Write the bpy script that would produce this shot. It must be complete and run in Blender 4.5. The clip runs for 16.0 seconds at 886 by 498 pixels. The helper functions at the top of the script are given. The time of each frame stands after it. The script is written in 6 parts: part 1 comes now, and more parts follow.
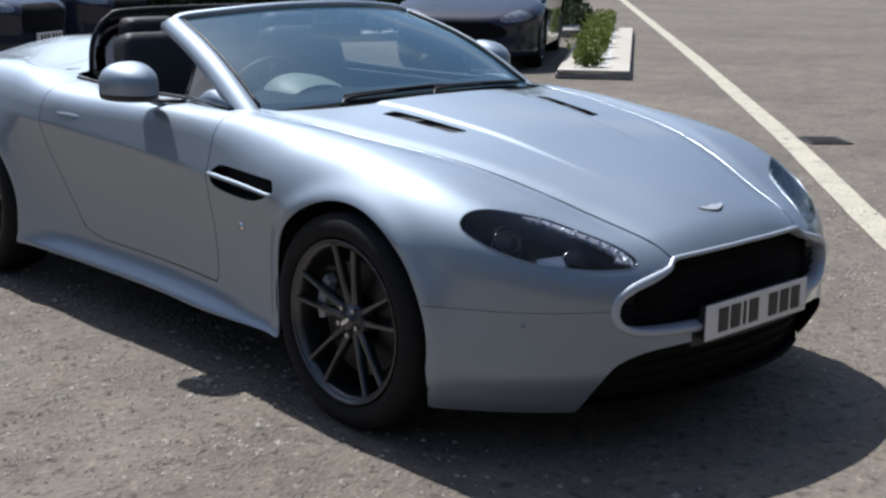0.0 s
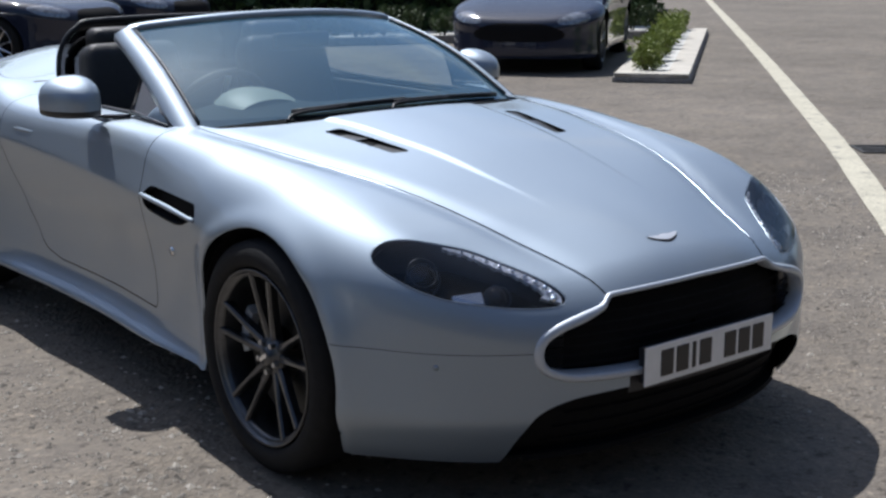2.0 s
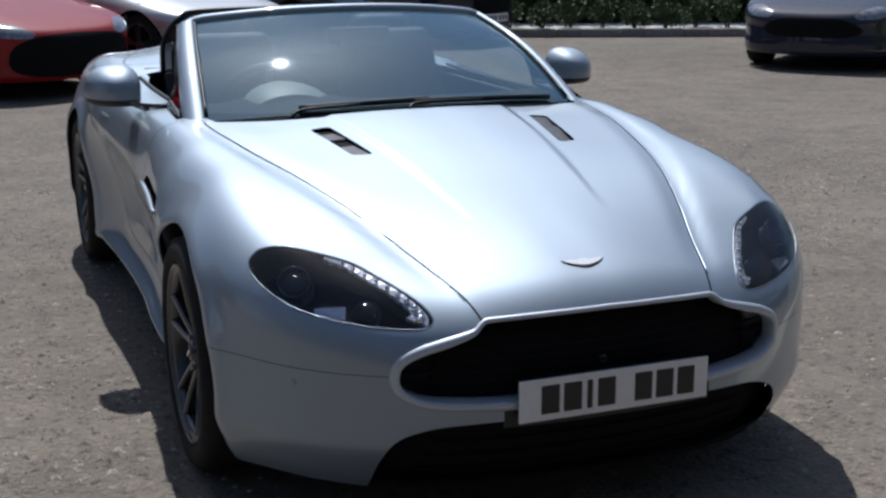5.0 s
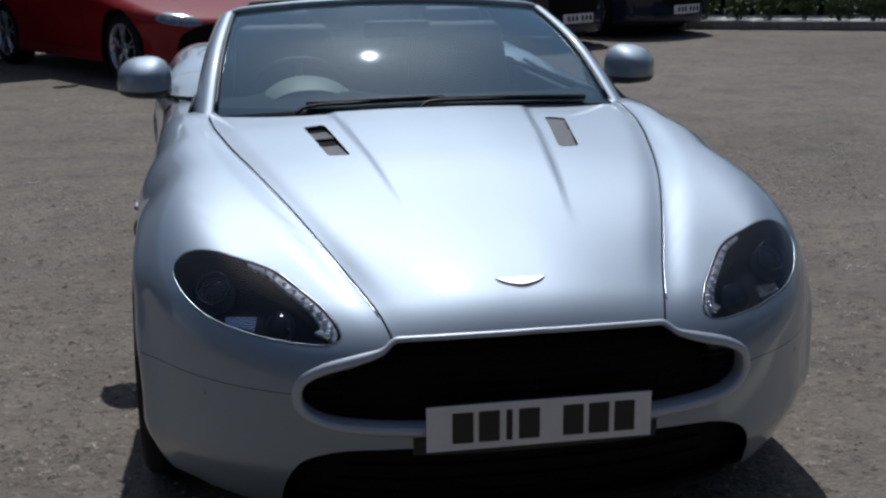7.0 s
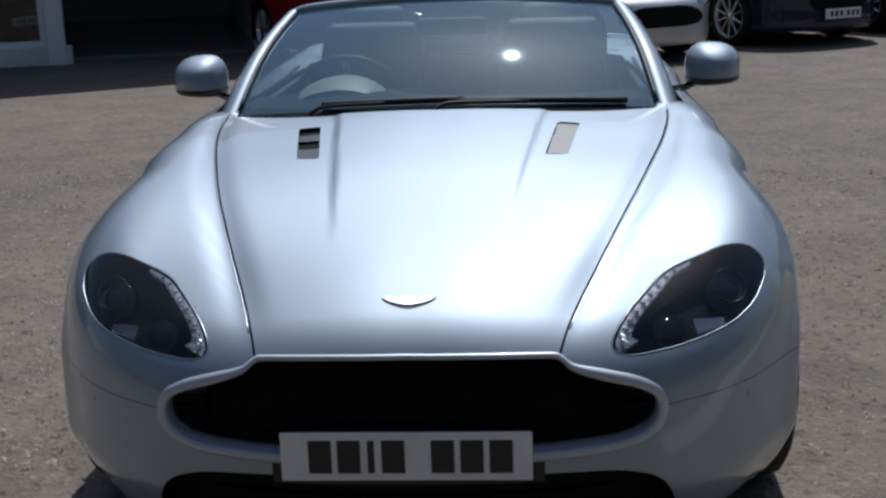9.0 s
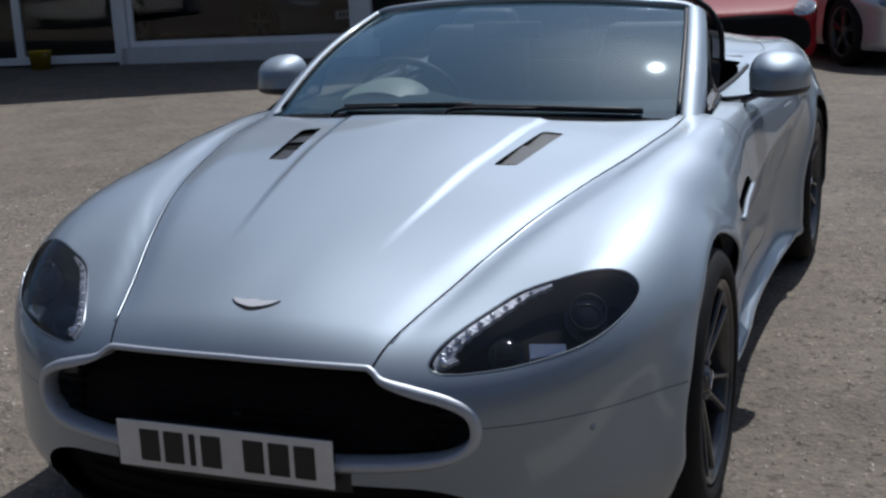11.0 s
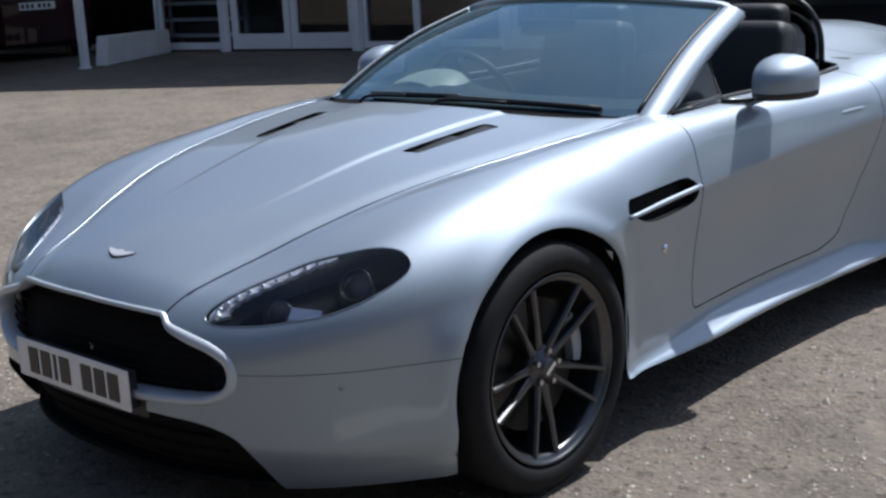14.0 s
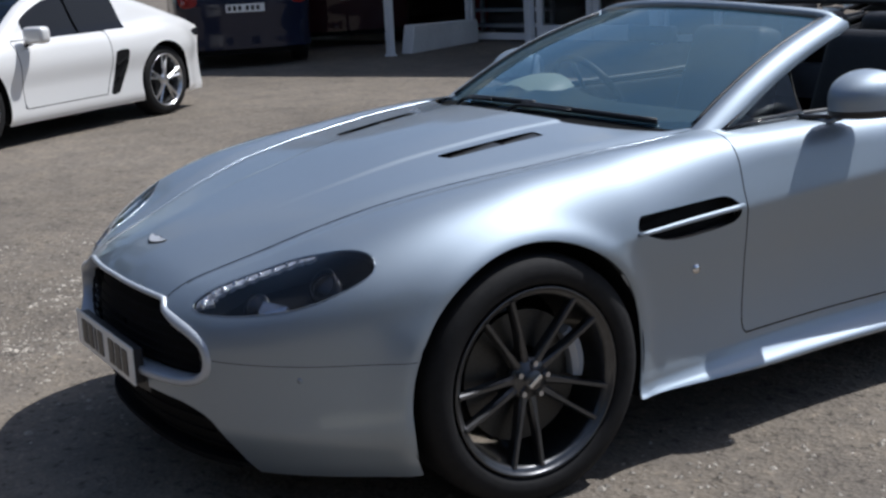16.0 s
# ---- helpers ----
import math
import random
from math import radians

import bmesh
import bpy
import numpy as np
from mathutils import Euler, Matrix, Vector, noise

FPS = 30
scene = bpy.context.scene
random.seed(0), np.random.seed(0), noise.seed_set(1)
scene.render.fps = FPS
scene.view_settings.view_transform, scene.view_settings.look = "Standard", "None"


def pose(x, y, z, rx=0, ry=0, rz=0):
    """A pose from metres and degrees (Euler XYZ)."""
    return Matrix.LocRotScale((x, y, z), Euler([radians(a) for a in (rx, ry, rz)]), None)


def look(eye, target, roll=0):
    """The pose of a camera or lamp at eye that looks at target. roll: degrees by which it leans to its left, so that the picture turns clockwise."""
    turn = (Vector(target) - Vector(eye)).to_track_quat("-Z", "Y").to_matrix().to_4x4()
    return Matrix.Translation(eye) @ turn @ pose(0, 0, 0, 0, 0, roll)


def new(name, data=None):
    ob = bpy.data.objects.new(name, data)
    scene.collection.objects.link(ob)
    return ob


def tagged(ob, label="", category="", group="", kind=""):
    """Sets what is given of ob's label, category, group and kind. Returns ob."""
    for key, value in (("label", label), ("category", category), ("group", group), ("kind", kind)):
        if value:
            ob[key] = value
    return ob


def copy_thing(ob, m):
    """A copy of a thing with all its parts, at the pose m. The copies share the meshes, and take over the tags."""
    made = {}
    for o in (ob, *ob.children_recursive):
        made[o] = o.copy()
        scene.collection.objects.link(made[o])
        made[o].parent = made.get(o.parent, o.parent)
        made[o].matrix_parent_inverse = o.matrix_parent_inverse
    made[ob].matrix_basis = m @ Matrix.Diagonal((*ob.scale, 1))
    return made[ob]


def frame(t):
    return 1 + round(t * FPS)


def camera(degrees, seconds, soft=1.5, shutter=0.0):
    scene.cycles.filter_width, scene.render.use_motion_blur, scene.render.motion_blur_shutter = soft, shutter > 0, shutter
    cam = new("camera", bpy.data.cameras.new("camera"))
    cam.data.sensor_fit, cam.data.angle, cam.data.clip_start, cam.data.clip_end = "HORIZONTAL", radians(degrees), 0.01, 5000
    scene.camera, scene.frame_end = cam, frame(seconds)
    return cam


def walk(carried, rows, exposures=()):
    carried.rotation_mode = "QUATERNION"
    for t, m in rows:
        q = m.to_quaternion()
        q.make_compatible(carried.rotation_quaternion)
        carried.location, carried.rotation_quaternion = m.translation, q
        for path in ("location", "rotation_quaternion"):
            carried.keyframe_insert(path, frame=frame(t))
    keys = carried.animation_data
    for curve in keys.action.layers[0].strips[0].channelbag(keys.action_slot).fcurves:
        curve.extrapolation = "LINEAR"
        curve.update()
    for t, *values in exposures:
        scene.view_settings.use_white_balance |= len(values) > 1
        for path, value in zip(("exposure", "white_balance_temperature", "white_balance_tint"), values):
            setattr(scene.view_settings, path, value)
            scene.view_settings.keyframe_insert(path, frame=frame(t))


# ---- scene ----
# camera and its walk; the silver car stands at the origin, front axle at y = 0, nose towards -y
cam = camera(38.05, 16.0, soft=2.6)
PATH = [
    (0.0, pose(-3.2050, -2.9300, 1.4512, 76.641, -0.485, -42.757)),
    (0.5, pose(-3.0926, -2.8713, 1.4580, 76.508, -0.543, -42.492)),
    (1.0, pose(-2.9824, -2.8598, 1.4751, 76.437, -0.524, -41.990)),
    (1.5, pose(-2.8361, -2.9085, 1.4720, 76.537, -0.345, -40.813)),
    (2.0, pose(-2.6322, -3.0099, 1.4699, 76.605, 0.114, -38.500)),
    (2.5, pose(-2.4731, -3.0914, 1.4764, 76.511, 0.037, -36.195)),
    (3.0, pose(-2.2803, -3.1760, 1.4864, 76.403, 0.033, -33.445)),
    (3.5, pose(-2.0955, -3.2682, 1.4840, 76.428, 0.166, -30.768)),
    (4.0, pose(-1.8664, -3.3720, 1.4847, 76.358, 0.242, -27.390)),
    (6.5, pose(-0.9270, -3.5020, 1.4975, 75.716, 0.284, -13.512)),
    (7.0, pose(-0.7130, -3.4720, 1.4915, 75.663, 0.446, -10.828)),
    (7.5, pose(-0.4974, -3.4417, 1.4859, 75.678, 0.569, -8.269)),
    (8.0, pose(-0.2234, -3.4226, 1.4867, 75.630, 0.822, -4.452)),
    (8.5, pose(0.0154, -3.3721, 1.4647, 75.714, 1.384, -0.688)),
    (11.0, pose(1.3798, -3.0538, 1.4543, 76.087, 2.427, 20.789)),
    (11.5, pose(1.6534, -3.0203, 1.4545, 76.181, 2.634, 23.349)),
    (12.0, pose(1.9349, -2.9542, 1.4505, 76.203, 2.636, 26.526)),
    (12.5, pose(2.1647, -2.8563, 1.4382, 76.275, 2.652, 29.958)),
    (13.0, pose(2.4381, -2.7564, 1.4392, 76.363, 2.774, 34.360)),
    (13.5, pose(2.6819, -2.6547, 1.4408, 76.469, 2.812, 38.547)),
    (14.0, pose(2.8732, -2.4928, 1.4336, 76.503, 2.861, 42.621)),
    (14.5, pose(3.0266, -2.3200, 1.4436, 76.421, 2.906, 46.017)),
    (15.0, pose(3.2154, -2.1341, 1.4460, 76.547, 3.089, 50.011)),
    (15.5, pose(3.3767, -1.9725, 1.4549, 76.639, 3.136, 53.971)),
    (16.0, pose(3.4999, -1.8055, 1.4453, 76.802, 2.964, 58.676)),
]
walk(cam, PATH, [(0.0, 0.20, 6160, 10), (4.0, -0.03, 6080, 10), (6.5, -0.54, 6060, 10), (7.5, -0.76, 6000, 10), (8.5, -0.59, 6050, 10), (11.0, -0.37, 6180, 10), (11.5, -0.28, 6200, 10), (12.5, 0.16, 6200, 10), (14.5, 0.25, 6120, 10), (16.0, 0.06, 6140, 10)])

# ---- light ----
SUN = Vector((0.085, 0.61, 0.95)).normalized()
world = bpy.data.worlds.new("sky")
scene.world = world
world.use_nodes = True
wn = world.node_tree.nodes
sky = wn.new("ShaderNodeTexSky")
sky.sky_type = "NISHITA"
sky.sun_disc = False
sky.dust_density, sky.ozone_density = 1.5, 3.5
sky.sun_elevation = math.asin(SUN.z)
sky.sun_rotation = math.atan2(SUN.x, SUN.y)
# thin broken cloud drifts over the whole sky: a flat layer seen in perspective
wl = world.node_tree.links
sky_way = wn.new("ShaderNodeTexCoord")
sky_axes = wn.new("ShaderNodeSeparateXYZ")
wl.new(sky_way.outputs["Generated"], sky_axes.inputs[0])
height = wn.new("ShaderNodeMath")
height.operation = "MAXIMUM"
height.inputs[1].default_value = 0.0
wl.new(sky_axes.outputs["Z"], height.inputs[0])
lift = wn.new("ShaderNodeMath")
lift.inputs[1].default_value = 0.16
wl.new(height.outputs[0], lift.inputs[0])
layer_at = wn.new("ShaderNodeCombineXYZ")
for axis in ("X", "Y"):
    ratio = wn.new("ShaderNodeMath")
    ratio.operation = "DIVIDE"
    wl.new(sky_axes.outputs[axis], ratio.inputs[0])
    wl.new(lift.outputs[0], ratio.inputs[1])
    wl.new(ratio.outputs[0], layer_at.inputs[axis])
drift = wn.new("ShaderNodeTexNoise")
drift.inputs["Scale"].default_value, drift.inputs["Detail"].default_value, drift.inputs["Roughness"].default_value = 1.3, 3, 0.5
wl.new(layer_at.outputs[0], drift.inputs["Vector"])
cover = wn.new("ShaderNodeMapRange")
cover.interpolation_type = "SMOOTHSTEP"
cover.inputs[1].default_value, cover.inputs[2].default_value = 0.46, 0.72
cover.inputs[4].default_value = 0.6
wl.new(drift.outputs[0], cover.inputs[0])
grey = wn.new("ShaderNodeRGBToBW")
wl.new(sky.outputs[0], grey.inputs[0])
bright = wn.new("ShaderNodeMath")
bright.operation = "MULTIPLY"
bright.inputs[1].default_value = 1.9
wl.new(grey.outputs[0], bright.inputs[0])
clouded = wn.new("ShaderNodeMix")
clouded.data_type = "RGBA"
wl.new(cover.outputs[0], clouded.inputs[0])
wl.new(sky.outputs[0], clouded.inputs[6])
wl.new(bright.outputs[0], clouded.inputs[7])
wl.new(clouded.outputs[2], wn["Background"].inputs[0])
wn["Background"].inputs[1].default_value = 0.083
sun_data = bpy.data.lights.new("sun", "SUN")
sun_data.energy, sun_data.angle, sun_data.color = 4.2, radians(0.6), (1.0, 0.97, 0.935)
sun = new("sun", sun_data)
sun.matrix_world = look(SUN * 60, (0, 0, 0))

# ---- materials ----
def mat(name, color, rough=0.5, metal=0.0, grain=0.0, grain_scale=60.0, bump=0.0, bump_scale=120.0, coat=0.0, spec=0.5, stain=0.0, stain_scale=2.0, random_tint=0.0):
    m = bpy.data.materials.new(name)
    m.use_nodes = True
    nt = m.node_tree
    n, l = nt.nodes, nt.links
    b = n["Principled BSDF"]
    b.inputs["Roughness"].default_value = rough
    b.inputs["Metallic"].default_value = metal
    b.inputs["Coat Weight"].default_value = coat
    b.inputs["Coat Roughness"].default_value = 0.03
    b.inputs["Specular IOR Level"].default_value = spec
    b.inputs["Base Color"].default_value = (*color, 1)
    co = n.new("ShaderNodeTexCoord")
    last = None

    def layer(scale, amount, detail):
        nonlocal last
        t = n.new("ShaderNodeTexNoise")
        t.inputs["Scale"].default_value, t.inputs["Detail"].default_value = scale, detail
        l.new(co.outputs["Object"], t.inputs["Vector"])
        r = n.new("ShaderNodeMapRange")
        r.inputs[1].default_value, r.inputs[2].default_value = 0.3, 0.7
        r.inputs[3].default_value, r.inputs[4].default_value = 1 - amount, 1 + amount
        l.new(t.outputs[0], r.inputs[0])
        mix = n.new("ShaderNodeVectorMath")
        mix.operation = "SCALE"
        if last is None:
            mix.inputs[0].default_value = color
        else:
            l.new(last, mix.inputs[0])
        l.new(r.outputs[0], mix.inputs["Scale"])
        last = mix.outputs[0]

    if grain:
        layer(grain_scale, grain, 6)
    if stain:
        layer(stain_scale, stain, 4)
    if random_tint:
        oi = n.new("ShaderNodeObjectInfo")
        r = n.new("ShaderNodeMapRange")
        r.inputs[3].default_value, r.inputs[4].default_value = 1 - random_tint, 1 + random_tint
        l.new(oi.outputs["Random"], r.inputs[0])
        mix = n.new("ShaderNodeVectorMath")
        mix.operation = "SCALE"
        if last is None:
            mix.inputs[0].default_value = color
        else:
            l.new(last, mix.inputs[0])
        l.new(r.outputs[0], mix.inputs["Scale"])
        last = mix.outputs[0]
    if last is not None:
        l.new(last, b.inputs["Base Color"])
    if bump:
        t = n.new("ShaderNodeTexNoise")
        t.inputs["Scale"].default_value, t.inputs["Detail"].default_value = bump_scale, 5
        l.new(co.outputs["Object"], t.inputs["Vector"])
        bp = n.new("ShaderNodeBump")
        bp.inputs["Strength"].default_value, bp.inputs["Distance"].default_value = bump, 0.01
        l.new(t.outputs[0], bp.inputs["Height"])
        l.new(bp.outputs[0], b.inputs["Normal"])
    return m


def glass_mat(name, tint, rough=0.0, clear=0.8, ior=1.55, sky_haze=0.0):
    """Thin automotive glass: a clear tinted sheet under a mirror coat that follows Fresnel. An optional blue haze
    paints in reflected sky.
    """
    m = bpy.data.materials.new(name)
    m.use_nodes = True
    n, l = m.node_tree.nodes, m.node_tree.links
    n.remove(n["Principled BSDF"])
    tr = n.new("ShaderNodeBsdfTransparent")
    tr.inputs[0].default_value = (*[c * clear for c in tint], 1)
    gl = n.new("ShaderNodeBsdfGlossy")
    gl.inputs["Roughness"].default_value = rough
    # blue gloss tint and the blue diffuse below stand in for reflected sky
    gl.inputs[0].default_value = (0.80, 0.93, 1.0, 1) if sky_haze else (1, 1, 1, 1)
    fr = n.new("ShaderNodeFresnel")
    fr.inputs[0].default_value = ior
    mx = n.new("ShaderNodeMixShader")
    l.new(fr.outputs[0], mx.inputs[0])
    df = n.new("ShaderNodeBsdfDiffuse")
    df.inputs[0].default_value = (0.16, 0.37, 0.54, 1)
    haze_mix = n.new("ShaderNodeMixShader")
    haze_mix.inputs[0].default_value = sky_haze
    l.new(tr.outputs[0], haze_mix.inputs[1])
    l.new(df.outputs[0], haze_mix.inputs[2])
    l.new(haze_mix.outputs[0], mx.inputs[1])
    l.new(gl.outputs[0], mx.inputs[2])
    l.new(mx.outputs[0], n["Material Output"].inputs[0])
    return m


def car_paint(name, color, metal=0.75, rough=0.32, flake=0.06):
    m = mat(name, color, rough=rough, metal=metal, coat=1.0, grain=flake, grain_scale=900.0)
    m.node_tree.nodes["Principled BSDF"].inputs["Coat Roughness"].default_value = 0.06
    return m


SILVER = car_paint("silver_paint", (0.352, 0.412, 0.478), metal=0.88, rough=0.60)
BADGE = mat("polished_badge", (0.78, 0.79, 0.81), 0.38, metal=0.45)
SCUTTLE = mat("matt_scuttle", (0.010, 0.011, 0.012), 0.9, spec=0.08, bump=0.1, bump_scale=400)
LAMP_CLEAR = mat("clear_reflector", (0.74, 0.76, 0.80), 0.30, metal=0.5, grain=0.5, grain_scale=70)
DARK_SHELL = mat("under_body", (0.009, 0.009, 0.010), 0.85, spec=0.15, grain=0.2)
EDGE = mat("rolled_edge", (0.41, 0.47, 0.54), 0.30, metal=0.9, coat=0.9)
REFLECTOR = mat("lamp_reflector", (0.74, 0.76, 0.79), 0.22, metal=0.9)
LIP = mat("bright_surround", (0.56, 0.60, 0.66), 0.5, metal=0.45, coat=0.2, grain=0.03)
BLACK_PLASTIC = mat("black_plastic", (0.024, 0.024, 0.027), 0.45, bump=0.1, bump_scale=500)
BLACK_GLOSS = mat("black_gloss", (0.012, 0.012, 0.014), 0.12, coat=0.6)
RUBBER = mat("tyre_rubber", (0.013, 0.013, 0.014), 0.75, spec=0.25, grain=0.2, grain_scale=40, bump=0.15, bump_scale=220)
RIM = mat("graphite_rim", (0.088, 0.090, 0.096), 0.34, metal=0.85, coat=0.5, grain=0.1)
VENT_MESH = mat("vent_mesh", (0.13, 0.135, 0.14), 0.40, metal=0.8, grain=0.5, grain_scale=700)
STEEL = mat("brake_steel", (0.07, 0.07, 0.07), 0.45, metal=1.0, grain=0.2, grain_scale=200)
CHROME = mat("chrome", (0.82, 0.83, 0.85), 0.12, metal=1.0)
SATIN = mat("satin_metal", (0.55, 0.56, 0.58), 0.3, metal=1.0)
CALIPER = mat("grey_caliper", (0.40, 0.42, 0.45), 0.4, coat=0.4)
# strong index and blue haze colour imitate sky glare on the screen
SCREEN = glass_mat("windscreen_glass", (0.80, 0.92, 0.94), rough=0.03, clear=0.72, ior=2.4, sky_haze=0.20)
SIDE_GLASS = glass_mat("side_glass", (0.80, 0.86, 0.86), clear=0.80, ior=1.5)
LENS = glass_mat("lamp_lens", (0.85, 0.88, 0.95), rough=0.04, clear=0.96, ior=1.5)
LEATHER = mat("black_leather", (0.018, 0.018, 0.02), 0.5, bump=0.25, bump_scale=300, grain=0.15)
# paler than the dash: sun on the hood is put into its colour
SUNLIT_HOOD = mat("sunlit_hood", (0.34, 0.40, 0.36), 0.5, bump=0.1, bump_scale=300)
DASH = mat("dash_trim", (0.03, 0.04, 0.04), 0.85, spec=0.12, bump=0.15, bump_scale=400)
PLATE = mat("plate_white", (0.90, 0.90, 0.89), 0.35, grain=0.03, grain_scale=30, stain=0.04, stain_scale=9)
PLATE_INK = mat("plate_ink", (0.02, 0.02, 0.022), 0.4)
LAMP_DARK = mat("lamp_housing", (0.012, 0.013, 0.017), 0.35, coat=0.4, grain=0.2)
MESH_SCREEN = glass_mat("mesh_screen", (0.12, 0.12, 0.13), clear=0.6)

# ---- building blocks ----
def mesh_ob(name, bm, material, parent=None, label="", smooth=True):
    me = bpy.data.meshes.new(name)
    bm.to_mesh(me)
    bm.free()
    if smooth:
        me.shade_smooth()
    if material:
        me.materials.append(material)
    ob = new(name, me)
    ob.parent = parent
    if label:
        tagged(ob, label)
    return ob


def part(name, bm, material, parent, label="", smooth=False):
    return mesh_ob(name, bm, material, parent, label, smooth)


def empty(name, m, label, category, group="", kind=""):
    ob = new(name)
    ob.matrix_world = m
    return tagged(ob, label, category, group, kind)


def box_bm(size, at=(0, 0, 0), bevel=0.0, rot=None, segments=2, bm=None):
    """A box with rounded edges, joined into bm where it is given."""
    one = bmesh.new()
    bmesh.ops.create_cube(one, size=1)
    bmesh.ops.scale(one, vec=size, verts=one.verts)
    if bevel:
        bmesh.ops.bevel(one, geom=one.edges[:], offset=bevel, segments=segments, affect="EDGES", profile=0.6)
    if rot:
        bmesh.ops.transform(one, matrix=rot, verts=one.verts)
    bmesh.ops.translate(one, vec=at, verts=one.verts)
    return join(bm, one)


def join(bm, one):
    if bm is None:
        return one
    me = bpy.data.meshes.new("tmp")
    one.to_mesh(me)
    one.free()
    bm.from_mesh(me)
    bpy.data.meshes.remove(me)
    return bm


def cyl_bm(r, h, at=(0, 0, 0), axis="z", seg=24, r2=None, bm=None, bevel=0.0):
    one = bmesh.new()
    bmesh.ops.create_cone(one, cap_ends=True, segments=seg, radius1=r, radius2=r if r2 is None else r2, depth=h)
    if bevel:
        rim = [e for e in one.edges if len(e.link_faces) == 2 and max(len(f.verts) for f in e.link_faces) > 4]
        bmesh.ops.bevel(one, geom=rim, offset=bevel, segments=2, affect="EDGES")
    if axis == "x":
        bmesh.ops.rotate(one, matrix=Matrix.Rotation(math.pi / 2, 3, "Y"), verts=one.verts)
    if axis == "y":
        bmesh.ops.rotate(one, matrix=Matrix.Rotation(math.pi / 2, 3, "X"), verts=one.verts)
    bmesh.ops.translate(one, vec=at, verts=one.verts)
    return join(bm, one)


def lathe_bm(profile, axis="x", seg=48, bm=None):
    """Turns a profile of (radius, along) round the axis."""
    one = bmesh.new()
    rings = []
    for i in range(seg):
        a = 2 * math.pi * i / seg
        rings.append([one.verts.new((h, r * math.cos(a), r * math.sin(a)) if axis == "x" else (r * math.cos(a), r * math.sin(a), h)) for r, h in profile])
    for i in range(seg):
        p, q = rings[i], rings[(i + 1) % seg]
        for k in range(len(profile) - 1):
            one.faces.new((p[k], p[k + 1], q[k + 1], q[k]))
    bmesh.ops.recalc_face_normals(one, faces=one.faces)
    return join(bm, one)


def tube_bm(points, r, seg=8, closed=False, bm=None, flat=1.0, cap=True):
    """A round or flattened tube along points; r is one radius or one for each point."""
    pts = [Vector(p) for p in points]
    n = len(pts)
    rs = r if hasattr(r, "__len__") else [r] * n
    one = bmesh.new()
    rings = []
    for i in range(n):
        a = pts[(i - 1) % n] if closed or i else pts[0]
        b = pts[(i + 1) % n] if closed or i < n - 1 else pts[-1]
        t = (b - a).normalized()
        up = Vector((0, 0, 1)) if abs(t.z) < 0.9 else Vector((0, 1, 0))
        s = t.cross(up).normalized()
        w = s.cross(t)
        rings.append([one.verts.new(pts[i] + (s * math.cos(k) + w * math.sin(k) * flat) * rs[i]) for k in (2 * math.pi * j / seg for j in range(seg))])
    for i in range(n if closed else n - 1):
        p, q = rings[i], rings[(i + 1) % n]
        for k in range(seg):
            one.faces.new((p[k], p[(k + 1) % seg], q[(k + 1) % seg], q[k]))
    if cap and not closed:
        one.faces.new(rings[0][::-1])
        one.faces.new(rings[-1])
    bmesh.ops.recalc_face_normals(one, faces=one.faces)
    return join(bm, one)


def spline(keys, x):
    """A smooth curve through keys (x, y), by monotone cubic pieces."""
    k = np.array(keys, float)
    xs, ys = k[:, 0], k[:, 1]
    h = np.diff(xs)
    d = np.diff(ys) / h
    m = np.concatenate([[d[0]], np.where(d[:-1] * d[1:] > 0, 2 * d[:-1] * d[1:] / (d[:-1] + d[1:] + 1e-12), 0), [d[-1]]])
    x = np.asarray(x, float)
    xc = np.clip(x, xs[0], xs[-1])
    i = np.clip(np.searchsorted(xs, xc) - 1, 0, len(h) - 1)
    t = (xc - xs[i]) / h[i]
    y = (2 * t**3 - 3 * t**2 + 1) * ys[i] + (t**3 - 2 * t**2 + t) * h[i] * m[i] + (3 * t**2 - 2 * t**3) * ys[i + 1] + (t**3 - t**2) * h[i] * m[i + 1]
    return y + (x - xc) * np.where(x < xs[0], m[0], m[-1])


def step(a, b, x):
    t = np.clip((x - a) / (b - a), 0, 1)
    return t * t * (3 - 2 * t)


def loop_curve(pts, n=10):
    """A closed smooth curve through a few corner points (any dimension)."""
    p = np.array(pts, float)
    out = []
    for i in range(len(p)):
        a, b, c, d = p[i - 1], p[i], p[(i + 1) % len(p)], p[(i + 2) % len(p)]
        for j in range(n):
            t = j / n
            out.append(0.5 * (2 * b + (c - a) * t + (2 * a - 5 * b + 4 * c - d) * t**2 + (3 * b - a - 3 * c + d) * t**3))
    return np.array(out)


def open_curve(pts, n=10):
    p = np.array(pts, float)
    q = np.concatenate([[2 * p[0] - p[1]], p, [2 * p[-1] - p[-2]]])
    out = []
    for i in range(1, len(p)):
        a, b, c, d = q[i - 1], q[i], q[i + 1], q[i + 2]
        for j in range(n):
            t = j / n
            out.append(0.5 * (2 * b + (c - a) * t + (2 * a - 5 * b + 4 * c - d) * t**2 + (3 * b - a - 3 * c + d) * t**3))
    out.append(p[-1])
    return np.array(out)


